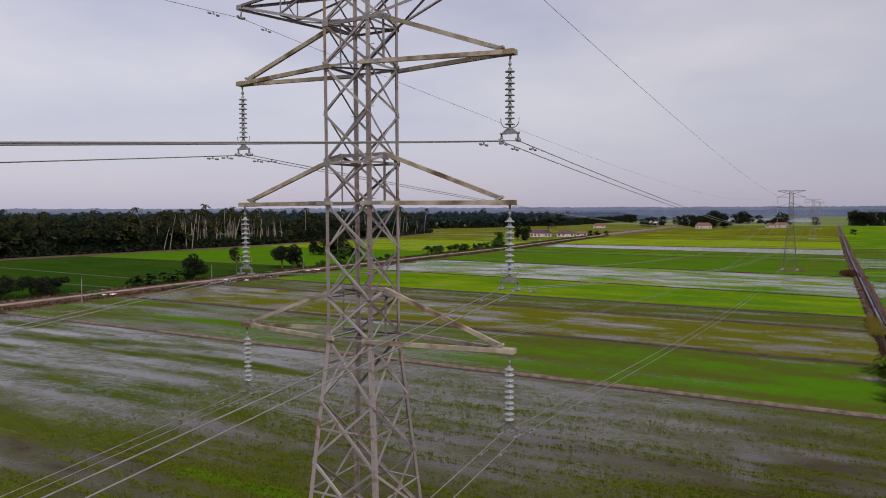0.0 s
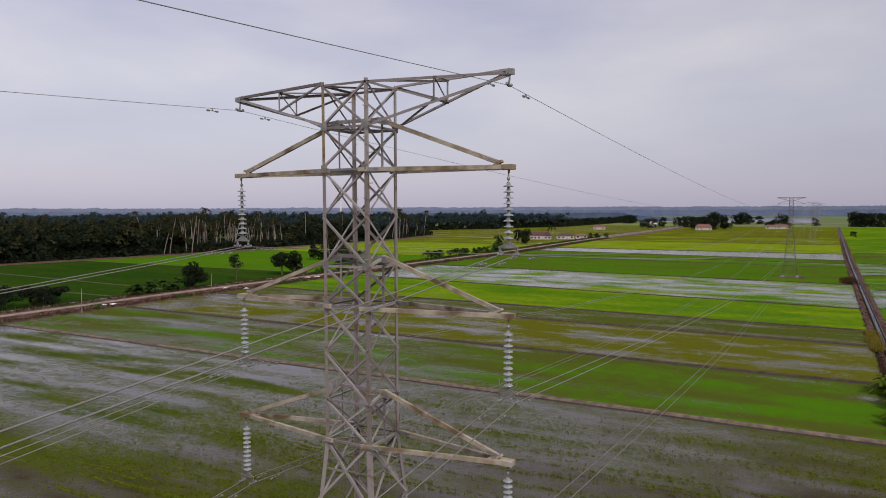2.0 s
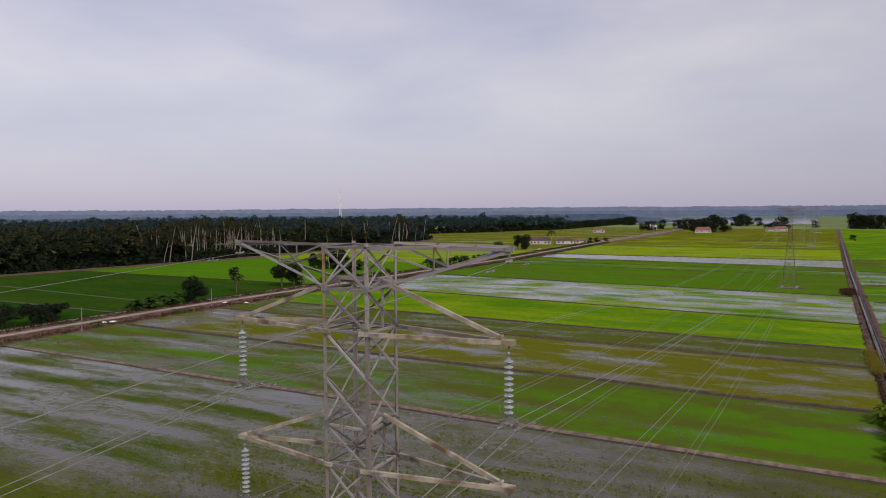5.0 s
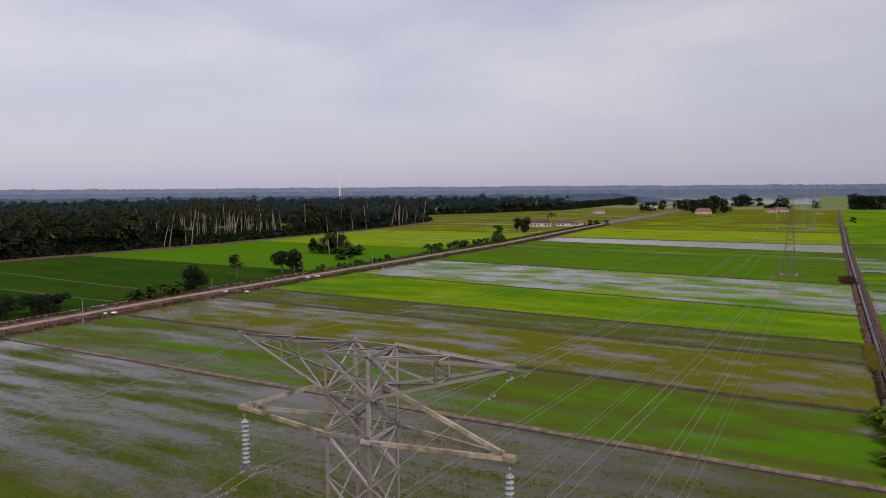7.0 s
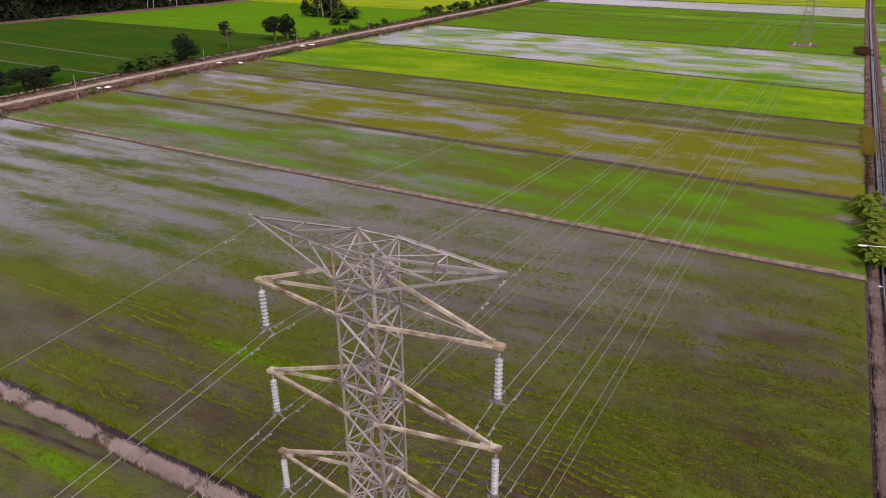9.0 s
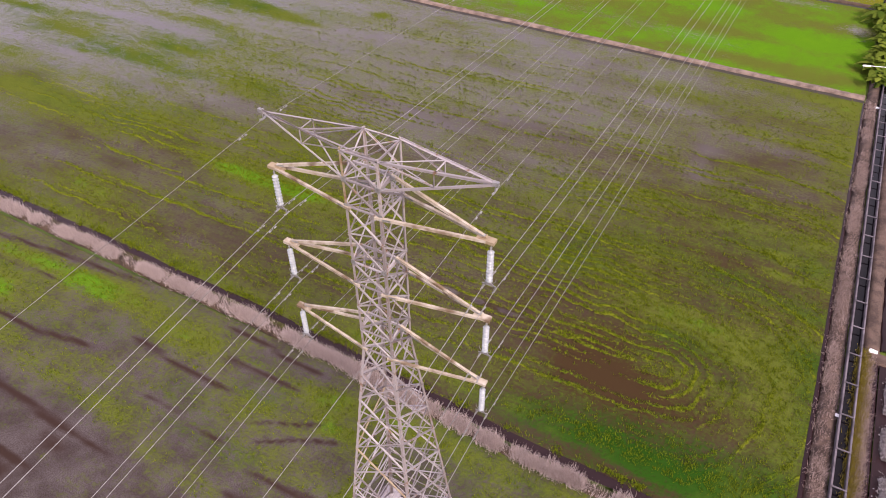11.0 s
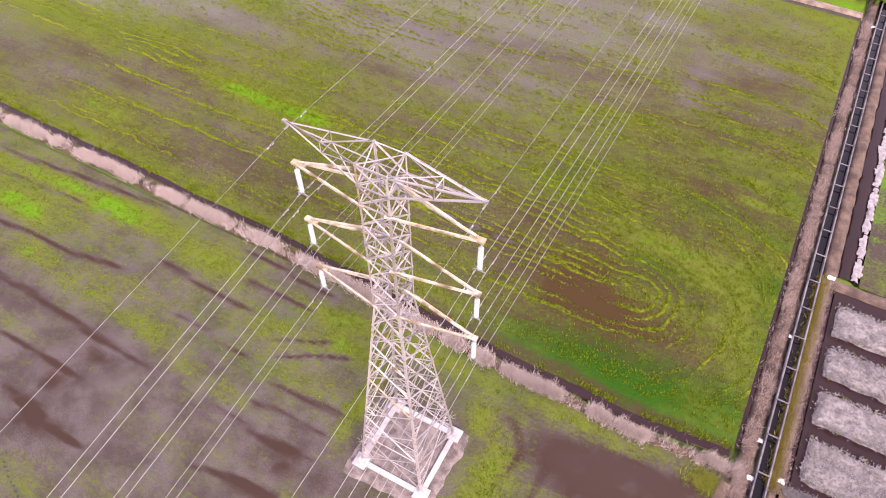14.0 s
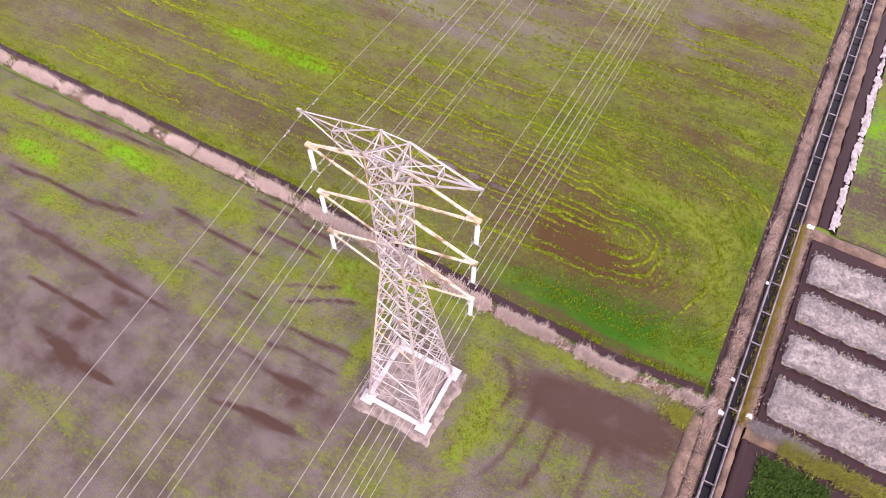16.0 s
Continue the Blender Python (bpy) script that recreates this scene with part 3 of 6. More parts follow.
def front_field(x, y):
    """The muddy paddy in which the tower stands, with wheel ruts."""
    rut = sum(track(x, y, *k[:4], k[4] * 0.62, k[5]) for k in RUTS)
    arcs = sum(track(x, y, *k) for k in WHEEL_ARCS)
    streak = fbm(x / 8, y / 1.4, 15, 4)
    big = fbm(x / 12, y / 5, 19, 3)
    fringe, rice = patches(x, y, FRINGE), patches(x, y, FRONT_RICE)
    pond_u, pond_v = (x - 14.5) * 0.985 + (y - 5.1) * 0.17, (y - 5.1) * 0.985 - (x - 14.5) * 0.17
    pond = np.clip(1.3 * np.exp(-((pond_u / 6.0) ** 4) - (np.minimum(pond_v, 0) / 2.6) ** 2 - (np.maximum(pond_v, 0) / 1.9) ** 4), 0, 1)
    rag = 2.6 * (fbm(x / 1.9, y / 0.9, 47, 4) - 0.5)
    spill = (0.85 + rag) * patches(x, y, ((-27.5, -11.6, 5, 1.6, 1), (-27.1, -8.6, 1.4, 2.2, 0.9), (-25.8, -5.1, 2.6, 1.1, 1), (-6.2, -5.4, 3.2, 2.0, 1.15), (-8, -7.6, 2.4, 1.2, 0.8)))
    cover = 0.06 + 0.20 * np.clip((y + 5) / 9, 0, 1) + 0.48 * (big - 0.45) + 0.50 * (streak - 0.5) + rice * (0.85 + 0.8 * (fbm(x / 3, y / 1.5, 25, 3) - 0.4)) + fringe
    cover -= 0.55 * rut + 0.30 * arcs + 0.45 * np.clip(spill, 0, 1) + 0.55 * pond
    wet = np.clip(0.02 + 0.15 * pond + 0.08 * np.clip(spill, 0, 1) + 0.2 * (fbm(x / 7, y / 3, 12, 3) - 0.5), 0, 1)
    tone = 0.33 + 0.46 * np.clip(rice, 0, 0.5) + 0.30 * np.clip(fringe, 0, 0.6) + 0.30 * (fbm(x / 5, y / 2.5, 31, 3) - 0.45)
    dark = 1.15 * np.clip(rut, 0, 1) + 0.45 * arcs + 0.72 * spill + (0.65 + 0.5 * rag) * pond + 0.40 * np.clip((x - 2) / 3, 0, 1) * np.clip((y + 6) / 6, 0, 1) + 0.4 * (fbm(x / 6, y / 2, 35, 3) - 0.6)
    return cover, wet, tone, dark, 0.5 + 0 * x, 0 * x


def banded(cover, wet, tone, amp=0.5, east=0.0, seed=0, sx=22.0, sy=7.0, tone_amp=0.3, dark=0.0):
    def field(x, y):
        n, s = fbm(x / sx, y / sy, seed, 4), fbm(x / 30, y / 1.8, seed + 9, 3)
        c = cover + amp * 2.2 * (n - 0.5) + amp * 0.7 * (s - 0.5) + east * (x + 60) / 80
        return c, np.clip(wet + 0.3 * (n - 0.5), 0, 1), tone + tone_amp * (fbm(x / 18, y / 6, seed + 5, 3) - 0.5) * 2, dark + 0 * x, 0.5 + 0 * x, 0 * x

    return field


def green_field(x, y):
    """The paddy beyond the pale bund: thin rice in water, thick and green towards the canal."""
    n = fbm(x / 16, y / 4.5, 41, 4)
    strips = patches(x, y, ((-39, 87, 9, 1.6, 0.3), (-22, 89.5, 8, 1.8, 0.4), (-8, 87.5, 9, 2.4, 0.4), (5, 85, 9, 3.5, 0.4), (15, 80, 6, 6, 0.5), (-28, 79, 9, 2.0, 0.3), (-10, 77.5, 9, 1.8, 0.3), (-100, 86, 14, 2.0, 0.3), (-60, 82, 12, 1.6, 0.25), (-130, 98, 12, 2, 0.35)))
    pools = patches(x, y, ((-37, 100.4, 9, 1.4, 0.6), (18.7, 93, 2.2, 2.5, 0.6), (-69, 90, 14, 2.0, 0.3), (-70, 101, 12, 1.5, 0.4), (10, 99, 9, 1.2, 0.4), (-110, 93, 16, 1.8, 0.3)))
    cover = 0.52 + 1.1 * (n - 0.5) + strips - pools + 0.30 * np.clip((x + 70) / 70, 0, 1)
    return cover, np.clip(0.36 + pools - 0.5 * strips + 0.5 * (fbm(x / 12, y / 3, 43, 3) - 0.5), 0, 1), 0.55 + 0.05 * np.clip((x + 60) / 60, 0, 1) + 0.04 * strips + 0.40 * (fbm(x / 14, y / 4, 46, 3) - 0.5), 0.1 + 0 * x, 0.5 + 0 * x, 0 * x


def paddy(name, label, y0, y1, field, west, east, step, tilt=0.0, tilt_end=0.0):
    """A paddy between two banks, its water and rice given by field(x, y); its two long edges may slant."""
    ys = np.linspace(y0, y1, max(3, int((y1 - y0) / step[1]) + 1))
    xs = np.linspace(0, 1, int((np.max(east(ys)) - np.min(west(ys))) / step[0]) + 1)
    xs = 1 - (1 - xs) ** step[2]
    X = west(ys)[:, None] + (east(ys) - west(ys))[:, None] * xs[None]
    f = ((ys - y0) / (y1 - y0))[:, None]
    Y = ys[:, None] + (tilt * (1 - f) + tilt_end * f) * (X - 22)
    n, m = X.shape
    values = dict(zip(("cover", "wet", "tone", "dark", "row", "ridge"), field(X, Y)))
    verts = np.column_stack([X.ravel(), Y.ravel(), np.zeros(X.size)])
    i, j = np.meshgrid(np.arange(n - 1), np.arange(m - 1), indexing="ij")
    a = (i * m + j).ravel()
    ob = arrays(name, verts, np.stack([a, a + 1, a + m + 1, a + m], 1), PADDY)
    for key, value in values.items():
        ob.data.attributes.new(key, "FLOAT", "POINT").data.foreach_set("value", np.asarray(value, np.float32).ravel())
    return tagged(ob, label, "rice field", kind="structure")


WEST, EAST = (lambda y: road_x(y) + 8.5), (lambda y: canal_x(y) - 2.2)
paddy("paddy_1", "muddy wet paddy with wheel ruts round the pylon base", -70, 9.6, front_field, lambda y: 0 * y - 150, lambda y: 0 * y + 21.0, (0.33, 0.4, 1.0))
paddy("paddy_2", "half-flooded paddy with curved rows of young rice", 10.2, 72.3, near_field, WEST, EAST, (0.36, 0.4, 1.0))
# where the bunds meet the canal and the road bank
EDGES = ((72.5, 73.0), (102.0, 105.0), (134.2, 138.0), (152.3, 157.5), (187.3, 204.0), (249.0, 261.0), (322.0, 332.0), (345.0, 352.0), (367.0, 381.0), (418.0, 416.0), (520.0, 520.0), (640.0, 640.0), (980.0, 980.0))
ROWS_OF_FIELDS = (
    ("flooded paddy with dark green rice", green_field, (0.8, 0.6, 1.0)),
    ("flooded paddy with thin olive rice", banded(0.58, 0.52, 1.42, 0.80, 0.10, 42, 10, 4, dark=0.4, tone_amp=0.10), (0.9, 0.7, 1.0)),
    ("flooded paddy with olive green rice", banded(0.72, 0.40, 0.46, 0.55, 0.0, 43, 14, 4, dark=0.2, tone_amp=0.2), (1.0, 0.8, 1.0)),
    ("bright lime green young rice field", banded(0.98, 0.95, 0.84, 0.35, 0.0, 44, tone_amp=0.15), (1.2, 1.0, 1.0)),
    ("flooded paddy with lime green patches", banded(0.40, 0.95, 0.84, 0.75, 0.0, 45, 12, 5, tone_amp=0.15), (1.4, 1.0, 1.0)),
    ("deep green rice field round the next pylon", banded(1.05, 0.9, 0.64, 0.25, 0.0, 46, tone_amp=0.12), (2, 1.6, 1.0)),
    ("bright green rice field", banded(0.85, 0.9, 0.72, 0.40, -0.10, 47, 26, 6, tone_amp=0.2), (2, 1.6, 1.0)),
    ("green rice field", banded(1.0, 0.9, 0.66, 0.20, 0.0, 48), (2.5, 1.6, 1.0)),
    ("flooded open paddy reflecting the sky", banded(0.12, 0.75, 0.80, 0.25, 0.16, 49, 30, 6), (2.5, 1.6, 1.0)),
    ("yellow green rice field", banded(0.90, 0.9, 1.10, 0.45, 0.0, 50, 40, 6, tone_amp=0.25), (3, 2, 1.0)),
    ("olive green rice fields far away", banded(0.95, 0.8, 1.28, 0.40, 0.0, 51, 60, 8), (4, 3, 1.0)),
    ("muted green rice fields far away", banded(0.95, 0.8, 1.32, 0.40, 0.0, 52, 70, 12), (5, 4, 1.0)),
)
for k, (label, field, step) in enumerate(ROWS_OF_FIELDS):
    (e0, w0), (e1, w1) = EDGES[k], EDGES[k + 1]
    paddy(f"paddy_{3 + k}", label, e0 + (0.1 if k == 0 else 0), e1, field, WEST, EAST, step, (e0 - w0) / 172, (e1 - w1) / 172)

RIGHT_W, RIGHT_E = (lambda y: canal_x(y) + np.interp(y, [130, 150], [3.6, 2.0])), (lambda y: 0 * y + 190)
for k, (y0, y1, field) in enumerate((
    (30.6, 74, banded(0.40, 0.35, 0.62, 0.7, 0, 61, 6, 6, dark=0.9)), (74, 112, banded(0.55, 0.9, 0.5, 0.5, 0, 62)), (112, 150, banded(0.4, 1.0, 0.6, 0.5, 0, 63)),
    (150, 192, banded(0.8, 0.9, 0.7, 0.5, 0, 64)), (192, 236, banded(0.4, 1.0, 0.7, 0.5, 0, 65)), (236, 290, banded(0.9, 0.9, 0.7, 0.3, 0, 66)),
    (290, 350, banded(0.5, 1.0, 0.7, 0.5, 0, 67)), (350, 430, banded(0.95, 0.9, 0.6, 0.3, 0, 68)), (430, 560, banded(0.9, 0.9, 0.8, 0.3, 0, 69)), (560, 980, banded(0.95, 0.9, 0.82, 0.2, 0, 70, 60, 20)),
)):
    paddy(f"paddy_{15 + k}", "strip of flooded rice field beyond the canal", y0, y1, field, RIGHT_W, RIGHT_E, (1.5 + k * 0.4, 1.0 + k * 0.3, 1.0))

FOREST = ([-60, 170, 290, 470, 562], [-334, -327, -305, -297, -311])
LEFT_W, LEFT_E = (lambda y: np.interp(y, *FOREST) + 6), (lambda y: road_x(y) - 13)
paddy("paddy_25", "dark green rice field beside the woods", 20, 118, banded(1.1, 0.8, 0.06, 0.15, 0, 71, 40, 5, tone_amp=0.08), LEFT_W, LEFT_E, (2.5, 2, 1.0))
paddy("paddy_26", "mid green rice field beside the woods", 118, 204, banded(1.1, 0.8, 0.12, 0.15, 0, 72, 40, 5, tone_amp=0.08), LEFT_W, LEFT_E, (2.5, 2, 1.0))
paddy("paddy_27", "bright green rice field beside the woods", 204, 312, banded(1.1, 0.8, 0.74, 0.15, 0, 73, tone_amp=0.10), LEFT_W, LEFT_E, (2.5, 2, 1.0))
paddy("paddy_28", "olive rice field strips", 312, 440, banded(0.85, 0.7, 1.05, 0.4, 0, 74, 60, 6, tone_amp=0.35), LEFT_W, LEFT_E, (3, 2, 1.0))
paddy("paddy_29", "yellow olive rice field strips", 440, 562, banded(0.80, 0.6, 1.3, 0.45, 0, 75, 60, 6, tone_amp=0.3), LEFT_W, LEFT_E, (3, 2.5, 1.0))
paddy("paddy_30", "olive fields before the far woods", 562, 980, banded(0.80, 0.6, 1.35, 0.4, 0, 76, 70, 10), lambda y: np.interp(y, [562, 700, 886, 1000], [-450, -380, -285, -280]), LEFT_E, (5, 4, 1.0))

edge_y = np.arange(20, 566, 4.0)
tagged(strip("bank_6", np.column_stack([np.interp(edge_y, *FOREST) + 3.0, edge_y]), 5.0, 0.5, BANK, 0.2, 99, 0.5, 6, 0.3), "brown earth strip along the foot of the woods", "bank", kind="structure")
lake = arrays("lake", [(-420, 1290, -0.2), (14, 1265, -0.2), (30, 1960, -0.2), (-460, 1980, -0.2)], [(0, 1, 2, 3)], LAKE_WATER)
tagged(lake, "wide pale sheet of flooded land", "lake", kind="structure")


def bund(name, p, q, half, height, material=BUND, label="low earth bund between two paddies", bend=1.0, seed=0, step=1.2):
    line = along(p, q, step)
    line[:, 1] += bend * (fbm(line[:, 0] / 23, line[:, 0] * 0 + 3.3, seed, 3) - 0.5)
    if p[1] < 170:
        # dark strip that paints the bund's shaded side on the ground
        foot = strip(name.replace("bund", "wet_edge"), line - (0, half * 0.9 + 0.2), 0.55, 0.02, MUD_AND_SHADE, 0.0, seed + 3, 0.7, 4, 0.05)
        tagged(foot, "dark wet mud along the foot of a bund", "mud", kind="structure")
    return tagged(strip(name, line, half, height, material, 0.06, seed), label, "bund", "paddy bunds", "structure")


bund("bund_1", (-148, 73.4), (20.9, 72.4), 0.70, 0.28, PALE_EARTH, "pale dry earth bund across the paddies", 0.8, 1, 0.7)
for k, half in enumerate((0.55, 0.60, 0.50, 0.50, 0.28, 0.35, 0.3, 0.45, 0.45, 0.5, 0.55)):
    y1, y0 = EDGES[k + 1]
    bund(f"bund_{k + 2}", (float(road_x(y0)) + 10, y0), (float(canal_x(y1)) - 2.0, y1), half, 0.24, BUND, seed=11 + k)
for k, y in enumerate((74, 112, 150, 192, 236, 290, 350, 430)):
    bund(f"bund_{k + 13}", (float(canal_x(y)) + 3.4, y), (190, y - 1), 0.5, 0.22, seed=31 + k, step=2)
for k, y in enumerate((118, 204, 312, 375, 440)):
    bund(f"bund_{k + 21}", (float(np.interp(y, *FOREST)) + 6, y), (float(road_x(y)) - 13, y), 0.25, 0.14, GRASSY, seed=51 + k, step=2)
bund("bund_26", (-300, 146), (-174, 138), 0.22, 0.14, GRASSY, "thin grassy bund through a green field", seed=60, step=2)

NEAR_BUND = np.concatenate([along((-150, 11.6), (-57, 10.7), 0.5), along((-56.5, 10.7), (-20, 10.3), 0.5), along((-19.5, 10.28), (4, 9.15), 0.5), along((4.5, 9.1), (12, 8.95), 0.5), along((12.5, 8.95), (21.6, 9.6), 0.5)])
NEAR_BUND[:, 1] += 0.35 * (fbm(NEAR_BUND[:, 0] / 5, NEAR_BUND[:, 0] * 0, 3, 3) - 0.5)
tagged(strip("bund_27", NEAR_BUND, 0.50, 0.20, BUND, 0.08, 5, 0.55), "straw-covered earth bund beside a dark ditch", "bund", "paddy bunds", "structure")
ditch_line = NEAR_BUND[NEAR_BUND[:, 0] < 20.8] + (0, 1.2)
tagged(strip("ditch_1", ditch_line, 0.45, 0.012, DITCH_WATER, 0.0, 6, 0.9, 4, 0.02), "narrow dark ditch of water along the bund", "ditch", kind="structure")


def edged(name, ys, off0, off1, height, material, label, category, seed, across=6, rough=0.08, crown=0.6):
    """A bank that runs beside the canal between two offsets from it."""
    line = np.column_stack([canal_x(ys) + (off0 + off1) / 2, ys])
    return tagged(strip(name, line, abs(off1 - off0) / 2, height, material, rough, seed, crown, across), label, category, kind="structure")


near_y, far_y = np.arange(-60, 140, 0.5), np.arange(140, 985, 3.0)
edged("bank_1", near_y, -1.85, -0.45, 0.22, EARTH, "dry pinkish earth bank of the canal", "bank", 71)
edged("bank_2", far_y, -2.4, -0.45, 0.25, BANK, "reddish brown weedy canal bank", "bank", 72)
edged("bank_7", np.arange(-60, 8.8, 0.5), -2.85, -1.55, 0.20, EARTH, "bare pinkish earth beside the canal and the muddy pool", "bank", 79)
edged("bank_3", np.arange(-60, 30, 0.5), 0.45, 1.30, 0.20, EARTH, "earth bank with yellowing grass beside the canal", "bank", 73)
edged("bank_4", np.arange(30, 140, 0.5), 0.45, 1.9, 0.20, EARTH, "dry earth bank of the canal", "bank", 74)
edged("bank_5", far_y, 0.45, 2.3, 0.25, BANK, "reddish brown weedy canal bank", "bank", 75)
edged("ditch_2", np.arange(-60, 31, 0.5), 1.22, 2.0, 0.012, DITCH_WATER, "dark drainage ditch beside the canal bank", "ditch", 76, 4, 0.0, 0.9)
edged("ditch_3", np.arange(31, 140, 0.5), 1.7, 3.6, 0.012, DITCH_WATER, "dark drainage ditch beside the canal bank", "ditch", 77, 4, 0.0, 0.9)
edged("ditch_4", np.arange(11.5, 72, 0.5), -2.35, -1.75, 0.016, DITCH_WATER, "dark wet edge of the paddy", "ditch", 78, 4, 0.0, 0.9)


# the raised concrete canal with its tie bars
def canal():
    c = thing("irrigation_canal", "raised grey concrete irrigation canal with tie bars and dark water", "canal", kind="structure")
    seg, gap = 3.14, 0.02
    y = -37.0
    shared = {}
    k = 0
    while y < 110:
        x0, x1 = float(canal_x(y)), float(canal_x(y + seg))
        key = round(x1 - x0, 3)
        if key not in shared:
            wl, wr, bed, bar = Mesh(), Mesh(), Mesh(), Mesh()
            d = x1 - x0
            for m, s in ((wl, -1), (wr, 1)):
                m.beam((s * 0.42, gap, 0.22), (s * 0.42 + d, seg - gap, 0.22), 0.10, 0.56)
                m.beam((s * 0.44, gap, 0.475), (s * 0.44 + d, seg - gap, 0.475), 0.10, 0.09)
            bed.beam((0, 0, 0.005), (d, seg, 0.005), 0.76, 0.10)
            bar.beam((-0.44, 0.07, 0.545), (0.44, 0.07, 0.545), 0.10, 0.05)
            shared[key] = [wl.data("canal_wall", FLUME), wr.data("canal_wall", FLUME), bed.data("canal_bed", FLUME), bar.data("tie_bar", FLUME)]
        for me, name in zip(shared[key], ("canal_wall", "canal_wall", "canal_bed", "tie_bar")):
            ob = part(name, me, None, c)
            ob.location = (x0, y, 0)
        y, k = y + seg, k + 1
    rest = Mesh()
    for ya in np.arange(y, 980, 6.28):
        a, b = float(canal_x(ya)), float(canal_x(ya + 6.28))
        for s in (-0.43, 0.43):
            rest.beam((a + s, ya, 0.24), (b + s, ya + 6.28, 0.24), 0.14, 0.58)
        for e in (0, 3.14):
            rest.beam((a - 0.44, ya + e, 0.55), (a + 0.44, ya + e, 0.55), 0.13, 0.05)
    tagged(part("far_canal_wall", rest, FLUME, c), kind="stuff")
    ys = np.arange(-37, 985, 3.14)
    line = np.column_stack([canal_x(ys), ys])
    w = strip("canal_water", line, 0.36, 0.12, CANAL_WATER, 0.0, 3, 0.98, 2, -0.115)
    w.parent = c


canal()

# the laterite road and its verges
road_y = np.arange(-40, 985, 2.0)
verge = np.column_stack([road_x(road_y), road_y])
tagged(strip("road_bank", verge + (0.0, 0), 9.3, 0.45, BANK, 0.10, 81, 0.55, 14, 0.4), "broad bare earth bank that carries the road", "bank", kind="structure")
tagged(strip("road", verge - (0.5, 0), 1.7, 0.56, ROADTOP, 0.02, 82, 0.85, 6, 0.1), "pale laterite farm road on an earth bank", "road", kind="structure")
tagged(strip("ditch_5", verge - (11.0, 0), 0.5, 0.10, CONCRETE, 0.02, 83, 0.8, 4, 0.1), "pale concrete-lined ditch beside the road", "ditch", kind="structure")


# the mulched beds beside the canal
def bed(y0, y1, x1, seed):
    xs, ys = np.linspace(25.3, x1, int((x1 - 25.3) / 0.25)), np.linspace(y0, y1, 14)
    X, Y = np.meshgrid(xs, ys)
    edge = np.minimum.reduce([(X - 25.3), (x1 - X), (Y - y0), (y1 - Y)])
    Z = -0.1 + 0.45 * np.clip(edge / 0.35, 0, 1) ** 0.6 + 0.30 * (fbm(X * 1.8, Y * 1.8, seed, 3) - 0.5) * (edge > 0.1)
    jit = 0.30 * (fbm(X * 0.9, Y * 0.9, seed + 5, 2) - 0.5)
    n, m = X.shape
    i, j = np.meshgrid(np.arange(n - 1), np.arange(m - 1), indexing="ij")
    a = (i * m + j).ravel()
    ob = arrays("planting_bed", np.column_stack([(X + jit).ravel(), (Y + jit).ravel(), Z.ravel()]), np.stack([a, a + 1, a + m + 1, a + m], 1), MULCH, True)
    r = np.random.default_rng(seed)
    p = np.column_stack([r.uniform(25.4, x1 - 0.1, 2600), r.uniform(y0 + 0.1, y1 - 0.1, 2600)])
    straw = tagged(tufts("straw", p, 0.28, 0.12, 0.30, 4, PALE_STRAW, seed, 0.045), "loose bleached straw", kind="stuff")
    straw.parent = ob
    n = 160
    p = np.column_stack([r.uniform(25.4, x1 - 0.1, n), np.where(r.uniform(0, 1, n) < 0.5, y0 + 0.12, y1 - 0.12) + r.normal(0, 0.12, n)])
    weeds = tagged(tufts("weeds", p[::2], 0.18, 0.20, 0.22, 5, LIME_GRASS, seed + 1, 0.03), "green weeds at the edge", kind="stuff")
    weeds.parent = ob
    return tagged(ob, "raised planting bed covered with pale grey straw mulch", "planting bed", "mulched beds")


for k, (y0, y1) in enumerate(((11.0, 14.8), (15.95, 19.1), (20.3, 23.35), (24.5, 27.8))):
    bed(y0, y1, 46.0 - k, 90 + k)
pond = arrays("ditch_6", [(24.9, 8.2, 0.01), (60, 8.2, 0.01), (60, 30, 0.01), (24.9, 30, 0.01)], [(0, 1, 2, 3)], DITCH_WATER)
tagged(pond, "dark water in the furrows between the beds", "ditch", kind="structure")
tagged(strip("bund_28", along((24.0, 29.8), (60, 30.2), 0.5), 0.75, 0.25, EARTH, 0.08, 95), "dry earth bund at the end of the beds", "bund", "paddy bunds", "structure")
tagged(strip("bund_29", along((24.3, 9.2), (60, 9.2), 0.5), 0.8, 0.28, BUND, 0.08, 96), "grassy bund in front of the beds", "bund", "paddy bunds", "structure")
south = arrays("ditch_7", [(24.6, -60, 0.0), (60, -60, 0.0), (60, 8.3, 0.0), (24.6, 8.3, 0.0)], [(0, 1, 2, 3)], DITCH_WATER)
tagged(south, "dark wet ground south of the beds", "ditch", kind="structure")


